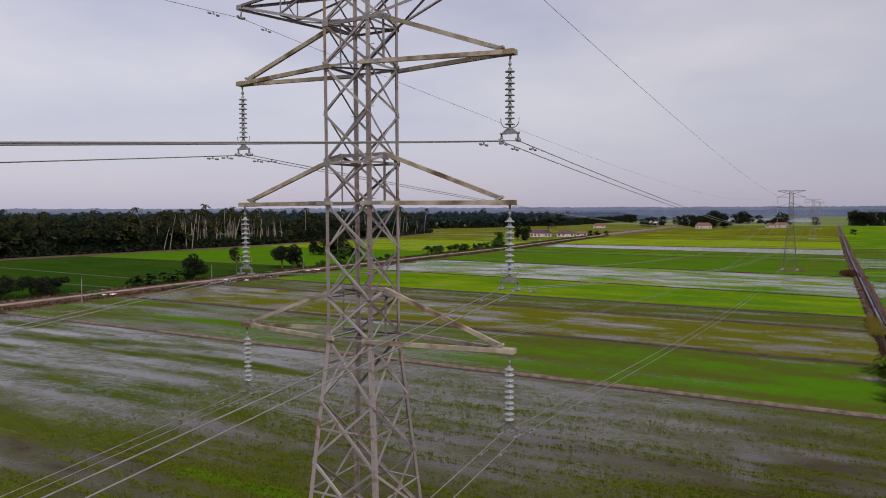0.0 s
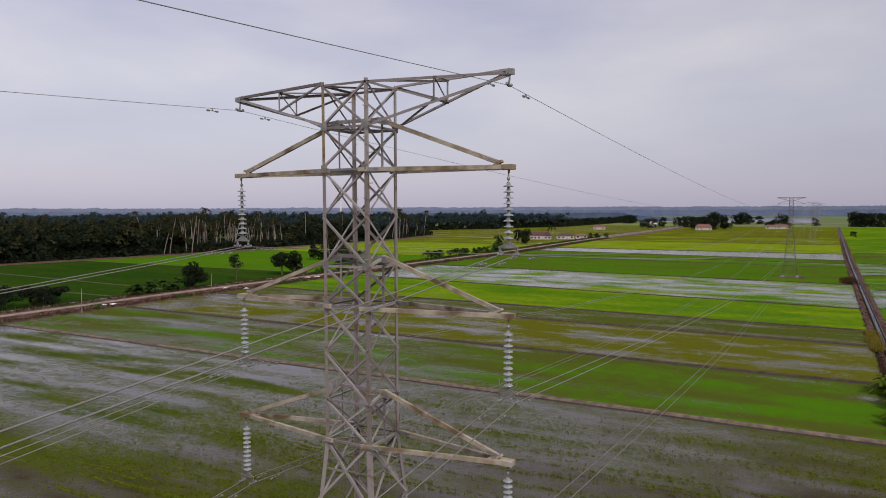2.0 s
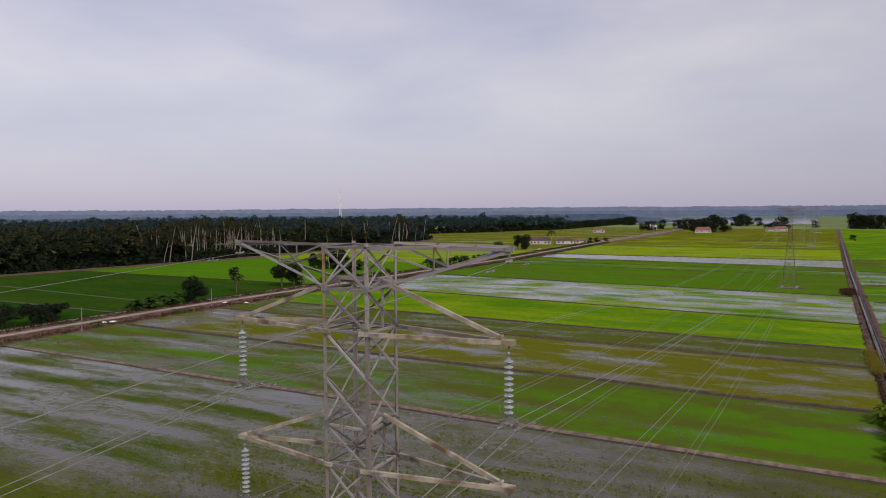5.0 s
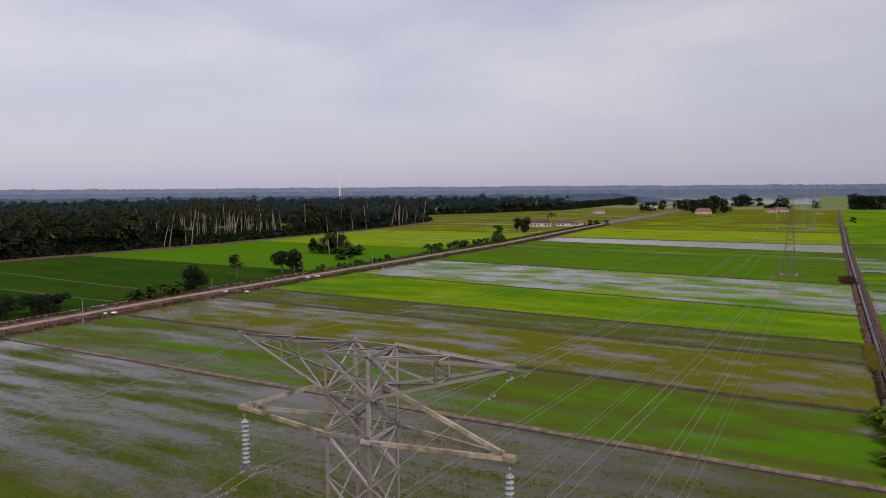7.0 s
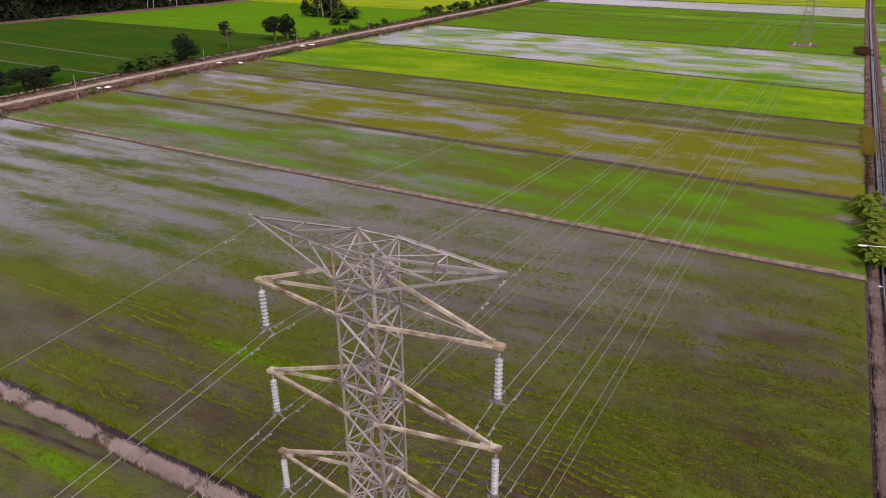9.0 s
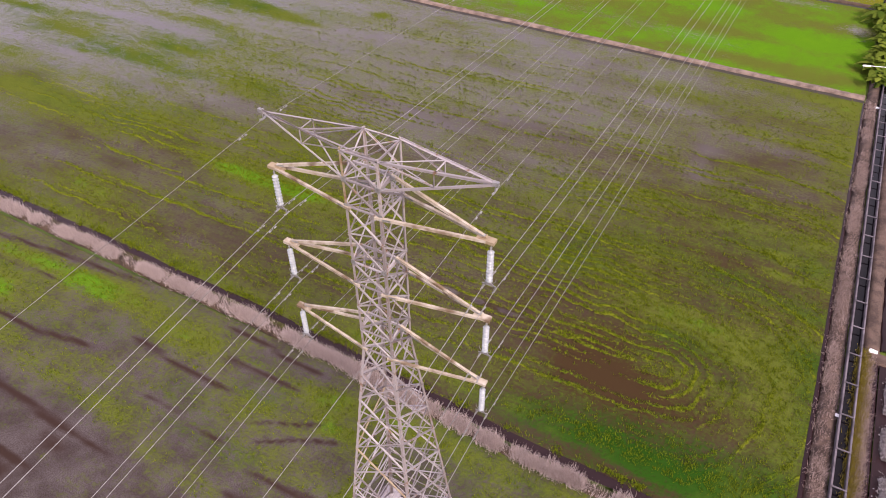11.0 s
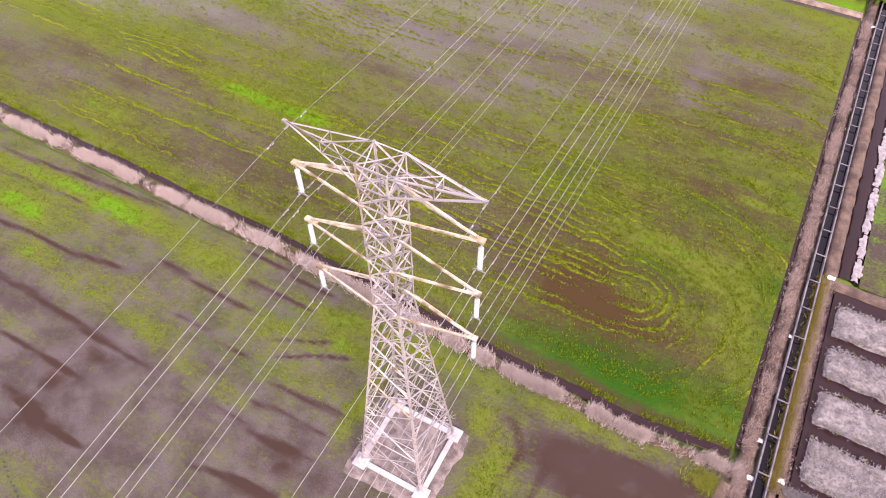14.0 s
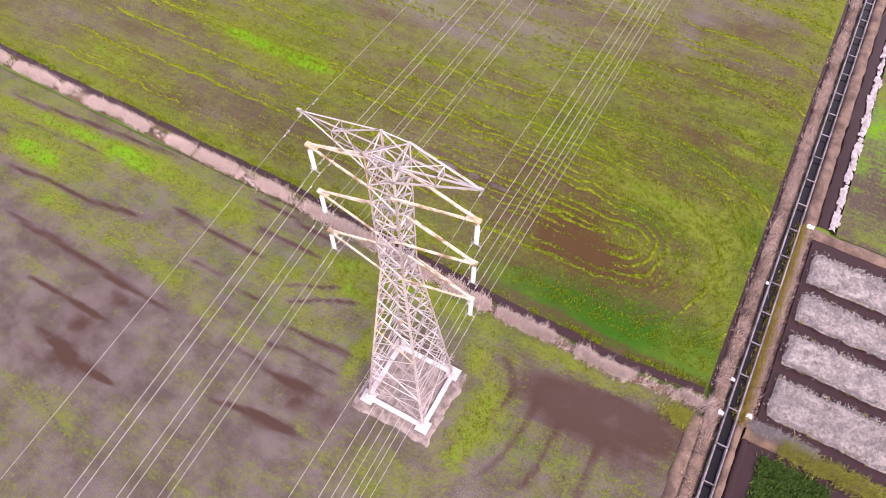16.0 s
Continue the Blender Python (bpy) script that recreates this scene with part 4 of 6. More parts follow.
def plastic_edging():
    """Crumpled scraps of white sheet that line the ditch, with gaps."""
    r = np.random.default_rng(97)
    v, f = [], []
    y = 31.2
    while y < 74:
        y += r.uniform(0.12, 0.4) if r.uniform() < 0.95 else r.uniform(0.5, 0.9)
        n, w, d = len(v), r.uniform(0.14, 0.34), r.uniform(0.22, 0.5)
        x = float(canal_x(y)) + 3.2 + r.normal(0, 0.07)
        for a in (-1, 0, 1):
            for b in (-1, 0, 1):
                v.append((x + a * w + r.normal(0, 0.05), y + b * d + r.normal(0, 0.05), 0.08 + 0.12 * (a == 0) + r.uniform(0, 0.12)))
        f += [(n + i * 3 + j, n + i * 3 + 3 + j, n + i * 3 + 4 + j, n + i * 3 + 1 + j) for i in (0, 1) for j in (0, 1)]
    return tagged(arrays("sheet_edging", v, f, PALE_FOAM), "crumpled white plastic sheet along the ditch edge", "plastic sheet", kind="stuff")


plastic_edging()

# ---- the pylons ----
LEVELS = [29.48, 28.32, 27.17, 25.85, 24.5, 23.38, 22.05, 20.70, 19.55]
LOWER = [19.55, 17.77, 16.03, 14.2, 12.2, 10.0, 7.5, 4.6, 0.85]
HALF, FOOT = 0.75, 2.45
CORNERS = ((-1, -1), (1, -1), (1, 1), (-1, 1))


def half_at(z):
    return HALF if z >= 19.55 else HALF + (FOOT - HALF) * (19.55 - z) / (19.55 - 0.6)


def corner(c, z):
    s = half_at(z)
    return Vector((c[0] * s, c[1] * s, z))


def pylon():
    t = thing("transmission_pylon", "galvanised steel lattice pylon with weathered timber crossarms", "pylon", "pylons along the line")
    for c in CORNERS:
        rusty = c == (-1, -1)
        for z0, z1, w in ((29.55, 27.0, 0.085), (27.0, 19.55, 0.10), (19.55, 8.2, 0.125), (8.2, 0.55, 0.15)):
            part("leg", Mesh().angle(corner(c, z0), corner(c, z1), w, (-c[0], 0, 0), (0, -c[1], 0), 0.018), RUSTY if rusty and z0 > 28 else LEG_STEEL, t, "rust-stained steel leg" if rusty and z0 > 28 else "")

    def brace(p, q, out, w=0.06, mat=STEEL, name="brace", label=""):
        """One angle section bolted to a face; out is the way that the face looks."""
        p, q, out = Vector(p), Vector(q), Vector(out)
        d = (q - p).normalized()
        return part(name, Mesh().angle(p, q, w, d.cross(out), -out, 0.009), mat, t, label)

    rng = random.Random(4)
    for panels, w in ((LEVELS, 0.058), (LOWER, 0.072)):
        for k in range(len(panels) - 1):
            za, zb = panels[k], panels[k + 1]
            for i in range(4):
                a, b = CORNERS[i], CORNERS[(i + 1) % 4]
                out = Vector(((a[0] + b[0]) / 2, (a[1] + b[1]) / 2, 0))
                lift = out * 0.012
                rust = RUSTY if rng.random() < 0.06 else STEEL
                brace(corner(a, za) + lift, corner(b, zb) + lift, out, w, rust)
                brace(corner(b, za) - lift * 0.6, corner(a, zb) - lift * 0.6, out, w)
                if panels is LOWER:
                    if k == 6:
                        brace(corner(a, zb), corner(b, zb), out, 0.055, name="strut")
                    zm = za + (zb - za) * half_at(za) / (half_at(za) + half_at(zb))
                    mid = (corner(a, zm) + corner(b, zm)) / 2
                    if k >= 0:
                        for e in (a, b):
                            brace(corner(e, zm), mid, out, 0.045, name="secondary_brace")
                    if k >= 5:
                        for e, o in ((a, b), (b, a)):
                            q = corner(o, za) + (corner(e, zb) - corner(o, za)) * 0.75
                            brace(corner(e, (zm + zb) / 2), q, out, 0.045, name="secondary_brace")
                            brace(corner(e, zm), q, out, 0.04, name="secondary_brace")
    for z in (29.48, 28.32, 27.17, 24.5, 23.38, 20.70, 19.55):
        for i in range(4):
            a, b = CORNERS[i], CORNERS[(i + 1) % 4]
            brace(corner(a, z), corner(b, z), ((a[0] + b[0]) / 2, (a[1] + b[1]) / 2, 0), 0.062, name="strut")
    for z in (29.46, 28.3, 27.15, 23.36, 19.53):
        brace(corner((-1, -1), z), corner((1, 1), z), (0, 0, 1), 0.05, name="plan_brace")
    for z in (28.32, 24.5, 20.70):
        apex = z + 0.21
        part("tie_beam", Mesh().beam((-HALF - 0.03, 0, apex), (HALF + 0.03, 0, apex), 0.07, 0.10), STEEL, t)
        for c in CORNERS:
            brace(corner(c, z + 0.02), (c[0] * (HALF + 0.01), 0, apex), (c[0], 0, 0), 0.07, name="strut")
        for s in (-1, 1):
            part("post", Mesh().angle((s * HALF, 0, apex), (s * HALF, 0, z - 1.14), 0.05, (0, 1, 0), (-s, 0, 0)), STEEL, t)
            part("gusset", Mesh().beam((s * (HALF - 0.12), -0.09, apex - 0.02), (s * (HALF + 0.20), -0.09, apex - 0.1), 0.014, 0.17), FITTING, t)
    for z in (27.17, 23.38, 19.55, 28.32, 24.5):
        for c in CORNERS:
            p = corner(c, z)
            part("gusset", Mesh().beam(p + Vector((c[0] * 0.02 - 0.09 * c[0], c[1] * 0.014, 0.1)), p + Vector((c[0] * 0.02 - 0.09 * c[0], c[1] * 0.014, -0.1)), 0.2, 0.012, (0, 1, 0)), FITTING, t)
    # timber crossarms: two beams and a tie on each side, held in a steel end shoe
    for z in (27.10, 23.33, 19.52):
        for s in (-1, 1):
            tip = Vector((s * 4.55, 0, z))
            for e in (-1, 1):
                root = Vector((s * (HALF - 0.25), e * (HALF + 0.055), z + 0.02))
                beam = part("crossarm_beam", Mesh().beam(root, tip + Vector((s * -0.12, e * 0.075, 0)), 0.095, 0.112), TIMBER, t, "weathered timber crossarm beam")
                part("bolt_plate", Mesh().beam(root + (tip - root) * 0.07, root + (tip - root) * 0.17, 0.11, 0.08), FITTING, beam)
            root = Vector((s * (HALF - 0.02), 0, z + 1.40))
            tie = part("crossarm_tie", Mesh().beam(root, tip + Vector((s * -0.32, 0, 0.13)), 0.095, 0.112), TIMBER, t, "weathered timber crossarm tie")
            part("bolt_plate", Mesh().beam(root + (tip - root) * 0.84, root + (tip - root) * 0.93 + Vector((0, 0, 0.04)), 0.112, 0.07), FITTING, tie)
            shoe = Mesh().beam(tip + Vector((s * -0.55, 0, 0)), tip + Vector((s * 0.12, 0, 0)), 0.27, 0.13)
            shoe.beam(tip + Vector((s * -0.42, 0, 0.05)), tip + Vector((s * -0.2, 0, 0.16)), 0.15, 0.06)
            shoe.beam(tip + Vector((s * -0.02, 0, -0.04)), tip + Vector((s * -0.02, 0, -0.16)), 0.03, 0.05)
            part("end_shoe", shoe, RUSTY if z > 27 else TIMBER, t, "weathered end shoe")
    # earth wire peaks
    for s in (-1, 1):
        tip = Vector((s * 4.56, 0, 29.48))
        x = s * 2.62
        f = (x - s * HALF) / (tip.x - s * HALF)
        node = {}
        for e in (-1, 1):
            top, low = Vector((s * HALF, e * HALF, 29.48)), Vector((s * HALF, e * HALF, 28.34))
            brace(top, tip, (0, e, 0), 0.075, name="peak_chord")
            brace(low, tip - Vector((0, 0, 0.05)), (0, e, 0), 0.075, name="peak_chord")
            node[e] = (top.lerp(tip, f), low.lerp(tip, f))
            brace(node[e][0], node[e][1], (s, 0, 0), 0.05, name="peak_post")
            brace(top, node[e][1], (0, e, 0), 0.05, name="peak_brace")
        for k in (0, 1):
            brace(node[-1][k], node[1][k], (0, 0, 1), 0.05, name="peak_strut")
        brace((s * HALF, -s * HALF, 29.48), node[s][0], (0, 0, 1), 0.045, name="peak_brace")
        brace((s * HALF, s * HALF, 28.34), node[-s][1], (0, 0, 1), 0.045, name="peak_brace")
        brace(node[-1][0], node[1][1], (s, 0, 0), 0.04, name="peak_brace")
        part("end_plate", Mesh().beam(tip + Vector((-0.1, 0, -0.02)), tip + Vector((0.1, 0, -0.02)), 0.12, 0.14), FITTING, t)
    # climbing pegs and the guards above head height
    for k in range(62):
        z = 4.2 + k * 0.41
        p, s = corner((-1, 1), z), (1 if k % 2 else -1)
        d = Vector((-0.17, 0, 0)) if s > 0 else Vector((0, 0.17, 0))
        part("step_bolt", Mesh().tube((p, p + d, p + d + Vector((0, 0, 0.02))), 0.011, 5), FITTING, t)
        p = corner((1, -1), z)
        part("step_bolt", Mesh().tube((p, p - d, p - d + Vector((0, 0, 0.02))), 0.011, 5), FITTING, t)
    for c in CORNERS:
        p = corner(c, 3.55)
        g = Mesh()
        for a in np.linspace(0, 2 * np.pi, 9)[:-1]:
            g.tube((p, p + Vector((0.42 * math.cos(a), 0.42 * math.sin(a), 0.12))), 0.012, 4)
        part("climbing_guard", g, FITTING, t)
    return t


def foundation(seed):
    f = thing("pylon_foundation", "pale concrete pile caps and ground beams under the pylon", "foundation", "pylon foundations")
    for c in CORNERS:
        x, y = c[0] * FOOT, c[1] * FOOT
        part("pile_cap", Mesh().block((x - 0.50, y - 0.50, -0.3), (x + 0.50, y + 0.50, 0.42), 0.05), CONCRETE, f)
        part("stub", Mesh().lathe(((0.24, 0.40), (0.22, 0.66), (0.16, 0.70)), (x, y, 0), 10), CONCRETE, f)
    for s in (-1, 1):
        part("ground_beam", Mesh().block((-FOOT + 0.5, s * FOOT - 0.19, -0.3), (FOOT - 0.5, s * FOOT + 0.19, 0.36), 0.03), CONCRETE, f)
        part("ground_beam", Mesh().block((s * FOOT - 0.19, -FOOT + 0.5, -0.3), (s * FOOT + 0.19, FOOT - 0.5, 0.36), 0.03), CONCRETE, f)
    return f


def mound(x0, y0, x1, y1, at, seed, soil=PALE_EARTH):
    xs, ys = np.linspace(x0 - 0.4, x1 + 0.4, 44), np.linspace(y0 - 0.4, y1 + 0.4, 44)
    X, Y = np.meshgrid(xs, ys)
    edge = np.minimum.reduce([X - x0, x1 - X, Y - y0, y1 - Y]) + 0.5 * (fbm(X * 0.8, Y * 0.8, seed, 2) - 0.5)
    inside = np.clip((2.2 - np.maximum(np.abs(X), np.abs(Y))) / 0.3, 0, 1)
    Z = -0.06 + 0.24 * np.clip(edge / 0.4, 0, 1) + 0.16 * (fbm(X * 1.8, Y * 1.8, seed + 1, 4) - 0.5) - 0.08 * inside
    i, j = np.meshgrid(np.arange(43), np.arange(43), indexing="ij")
    a = (i * 44 + j).ravel()
    ob = arrays("earth_mound", np.column_stack([X.ravel(), Y.ravel(), Z.ravel()]), np.stack([a, a + 1, a + 45, a + 44], 1), soil, True)
    ob.location = at
    return tagged(ob, "low bare mound of brown earth under the pylon", "mound")


TOWERS = ((0, 0, 0), (4.1, 268.5, 0.8), (11.3, 562, 0.9), (17.5, 850, 0.9), (-4.1, -268.5, 0))
first = pylon()
base = foundation(1)
mound(-3.45, -3.75, 3.6, 3.1, (0, 0, 0), 3, MOUND_EARTH)
for k, (x, y, turn) in enumerate(TOWERS[1:]):
    far_pylon = copy_thing(first, pose(x, y, 0, 0, 0, -turn))
    for ob in far_pylon.children_recursive:
        ob.material_slots[0].link = "OBJECT"
        ob.material_slots[0].material = FAR_STEEL if k in (0, 3) else HAZY_STEEL
    tagged(far_pylon, "steel lattice pylon farther along the line")
    copy_thing(base, pose(x, y, 0, 0, 0, -turn))
    if k == 0:
        mound(-4.6, -4.0, 5.4, 3.6, (x, y, 0), 5, BANK).scale.z = 1.8


# insulator strings
def insulator():
    s = thing("insulator_string", "suspension string of ten grey glass discs with a twin yoke", "insulator", "insulator strings")
    hook = Mesh().tube(((0, 0, -0.10), (0, 0, -0.36)), 0.017, 6)
    hook.lathe(((0.03, -0.20), (0.045, -0.23), (0.045, -0.26), (0.03, -0.29)), n=8)
    part("hanger", hook, FITTING, s)
    disc = Mesh().lathe(((0.035, 0.075), (0.05, 0.07), (0.052, 0.02), (0.10, 0.012), (0.128, -0.012), (0.128, -0.024), (0.10, -0.018), (0.045, -0.03), (0.022, -0.05), (0.022, -0.075)), n=14)
    me = disc.data("disc", GLASS_DISC, True)
    for k in range(10):
        part("disc", me, None, s).location = (0, 0, -0.43 - 0.146 * k)
    part("core", Mesh().tube(((0, 0, -0.34), (0, 0, -1.88)), 0.034, 8), FITTING, s, "dark metal caps and pins")
    yoke = Mesh()
    yoke.add([(-0.25, -0.012, -1.990), (0.25, -0.012, -1.990), (0.06, -0.012, -1.840), (-0.06, -0.012, -1.840), (-0.25, 0.012, -1.990), (0.25, 0.012, -1.990), (0.06, 0.012, -1.840), (-0.06, 0.012, -1.840)],
             [(0, 1, 2, 3), (7, 6, 5, 4), (0, 4, 5, 1), (1, 5, 6, 2), (2, 6, 7, 3), (3, 7, 4, 0)])
    yoke.beam((-0.27, 0, -1.980), (0.27, 0, -1.980), 0.03, 0.05)
    part("yoke_plate", yoke, FITTING, s)
    for e in (-1, 1):
        part("arcing_horn", Mesh().tube([(e * 0.06, 0, -1.840), (e * 0.17, 0, -1.820), (e * 0.24, 0, -1.730), (e * 0.25, 0, -1.590)], 0.012, 5), FITTING, s)
        clamp = Mesh().beam((e * 0.225, 0, -1.990), (e * 0.20, 0, -2.130), 0.03, 0.03).beam((e * 0.225, 0, -1.990), (e * 0.25, 0, -2.130), 0.03, 0.03)
        clamp.tube([(e * 0.225, -0.14, -2.140), (e * 0.225, -0.07, -2.175), (e * 0.225, 0.07, -2.175), (e * 0.225, 0.14, -2.140)], 0.035, 6)
        part("suspension_clamp", clamp, FITTING, s)
    return s


def peak_clamp():
    s = thing("earth_wire_clamp", "small zinc shackle and clamp holding the earth wire", "clamp", "earth wire clamps")
    part("shackle", Mesh().tube(((0, 0, -0.06), (0.02, 0, -0.16), (0, 0, -0.24)), 0.022, 6), FITTING, s)
    part("clamp", Mesh().tube([(0, -0.16, -0.30), (0, -0.07, -0.33), (0, 0.07, -0.33), (0, 0.16, -0.30)], 0.04, 6), FITTING, s)
    part("link", Mesh().beam((0, 0, -0.22), (0, 0, -0.32), 0.05, 0.03), FITTING, s)
    return s


string, clamp = insulator(), peak_clamp()
done = set()
for k, (x, y, turn) in enumerate(TOWERS):
    for s in (-1, 1):
        for z in (27.06, 23.29, 19.48):
            m = pose(x + s * 4.52, y, z, 0, 0, -turn)
            if k == 0 and s == -1 and z == 27.06:
                string.matrix_world = m
            else:
                copy_thing(string, m)
        m = pose(x + s * 4.53, y, 29.46, 0, 0, -turn)
        if k == 0 and s == -1:
            clamp.matrix_world = m
        else:
            copy_thing(clamp, m)


# conductors, each span a cable of its own with its dampers
def damper(m, p, d):
    """A short rod under the cable with a bob at each end."""
    d = Vector(d).normalized()
    low = p - Vector((0, 0, 0.075))
    m.beam(p, low, 0.03, 0.03)
    m.tube((low - d * 0.17, low + d * 0.17), 0.008, 4)
    for s in (-1, 1):
        m.tube((low + d * 0.11 * s, low + d * 0.21 * s), 0.03, 6)


def span(name, label, group, a, b, sag, radius, dampers):
    a, b = Vector(a), Vector(b)
    n = 48
    s = [0.5 - 0.5 * math.cos(math.pi * i / n) for i in range(n + 1)]
    pts = [a.lerp(b, t) - Vector((0, 0, 4 * sag * t * (1 - t))) for t in s]
    ob = tagged(part(name, Mesh().tube(pts, radius, 6), WIRE, None, label, True), label, "power cable", group)
    length = (b - a).length
    for t in dampers:
        u = t / length if t > 0 else 1 + t / length
        p = a.lerp(b, u) - Vector((0, 0, 4 * sag * u * (1 - u)))
        m = Mesh()
        damper(m, p, (b - a))
        part("vibration_damper", m, FITTING, ob, "dumbbell-shaped zinc vibration damper")


for i, j in ((4, 0), (0, 1), (1, 2), (2, 3)):
    (xa, ya, _), (xb, yb, _) = TOWERS[i], TOWERS[j]
    length = math.hypot(xb - xa, yb - ya)
    near = 0 in (i, j)
    for s in (-1, 1):
        span("earth_wire", "thin grey steel earth wire along the pylon tops", "earth wires", (xa + s * 4.53, ya, 29.13), (xb + s * 4.53, yb, 29.13), 4.2, 0.0075, ((1.1, -1.1) if near else ()))
        for z in (24.885, 21.115, 17.305):
            for e in (-0.225, 0.225):
                span("conductor", "stranded aluminium conductor of a twin bundle", "conductors", (xa + s * 4.52 + e, ya, z), (xb + s * 4.52 + e, yb, z), (6.05 if i == 4 else 5.2) * (length / 268.5) ** 2, 0.0125, ((1.0 if e > 0 else 0.85, -0.9 if e > 0 else -1.05) if near else ()))

# ---- plants ----
def leaves(n, centres, radii, size, seed, flat=0.6):
    """Small leaf quads scattered through several clumps."""
    rng = np.random.default_rng(seed)
    centres, radii = np.asarray(centres, float), np.asarray(radii, float)
    pick = rng.choice(len(centres), n, p=radii**2 / (radii**2).sum())
    d = rng.normal(size=(n, 3))
    d /= np.linalg.norm(d, axis=1)[:, None]
    p = centres[pick] + d * (radii[pick] * rng.uniform(0.45, 1.05, n) ** 0.6)[:, None] * (1, 1, flat + 0.2)
    a = rng.normal(size=(n, 3)) + d * 0.3
    a[:, 2] *= flat
    a /= np.linalg.norm(a, axis=1)[:, None]
    b = np.cross(a, rng.normal(size=(n, 3)))
    b /= np.linalg.norm(b, axis=1)[:, None]
    s = size * rng.uniform(0.6, 1.3, (n, 1))
    v = np.stack([p - a * s, p + b * s * 0.45, p + a * s, p - b * s * 0.45], 1)
    return v.reshape(-1, 3), np.arange(4 * n).reshape(-1, 4)


def tree(name, label, category, h, crown, at, leaf, seed, trunk=0.35, n=1500, size=0.30, low=0.35, group=""):
    """A tapered trunk with limbs and a crown of many leaves in clumps."""
    rng = random.Random(seed)
    t = thing(name, label, category, group, at)
    top = Vector((rng.uniform(-0.4, 0.4), rng.uniform(-0.4, 0.4), h * 0.68))
    wood = Mesh().tube([(0, 0, -0.3), top * 0.3, top * 0.65 + Vector((0.2, 0.1, 0)), top], [trunk, trunk * 0.75, trunk * 0.5, trunk * 0.2], 8)
    centres, radii = [], []
    for k in range(13):
        a, f = rng.uniform(0, 6.28), rng.uniform(low, 0.72)
        r = crown * rng.uniform(0.25, 0.75)
        c = Vector((r * math.cos(a), r * math.sin(a), h * (f + rng.uniform(0.02, 0.2))))
        wood.tube([top * min(f, 0.95), (top * min(f, 0.95) + c) / 2 + Vector((0, 0, 0.2)), c], [trunk * 0.35, trunk * 0.22, trunk * 0.08], 5)
        centres.append(c), radii.append(crown * rng.uniform(0.28, 0.5))
    centres.append(Vector((0, 0, h * 0.85))), radii.append(crown * 0.4)
    part("trunk", wood, BARK, t)
    v, f = leaves(n, centres, radii, size, seed)
    ob = arrays("crown", v, f, leaf)
    ob.parent = t
    return t


def frond_set(n, length, droop, seed, leaflets=8, width=0.55):
    """Palm fronds round the top of a stem: a rib with leaflets on both sides."""
    rng = np.random.default_rng(seed)
    v, f = [], []
    for k in range(n):
        az, el = 2 * np.pi * k / n + rng.uniform(-0.3, 0.3), rng.uniform(-0.35, 1.15)
        size = length * rng.uniform(0.8, 1.1)
        way, side = np.array([np.cos(az), np.sin(az), 0]), np.array([-np.sin(az), np.cos(az), 0])
        t = np.linspace(0, 1, leaflets + 1)
        rib = way * (size * np.cos(el) * t)[:, None] + np.array([0, 0, 1]) * (size * np.sin(el) * t - droop * size * t**2.0)[:, None]
        for i in range(leaflets):
            w = width * (0.5 + math.sin(math.pi * (0.15 + 0.8 * t[i])))
            for s in (-1, 1):
                out = rib[i] * 0.35 + rib[i + 1] * 0.65 + side * s * w + np.array([0, 0, -0.35 * w]) + way * 0.15 * size
                m = len(v)
                v += [rib[i], rib[i + 1], out]
                f.append((m, m + 1, m + 2))
    return np.array(v), np.array(f)


def palm(at, h, seed, lean=2.0, length=4.2, label="tall coconut palm with a pale bare trunk", group="coconut palms"):
    rng = random.Random(seed)
    t = thing("coconut_palm", label, "palm tree", group, at)
    a = rng.uniform(0, 6.28)
    pts = [Vector((lean * u**1.3 * math.cos(a), lean * u**1.3 * math.sin(a), h * u - 0.3)) for u in np.linspace(0, 1, 7)]
    part("trunk", Mesh().tube(pts, [0.34, 0.25, 0.22, 0.20, 0.18, 0.17, 0.16], 7), PALM_BARK, t, smooth=True)
    v, f = frond_set(17, length, 0.75, seed)
    ob = arrays("crown", v + np.array(pts[-1]), f, FROND)
    ob.parent = t
    return t


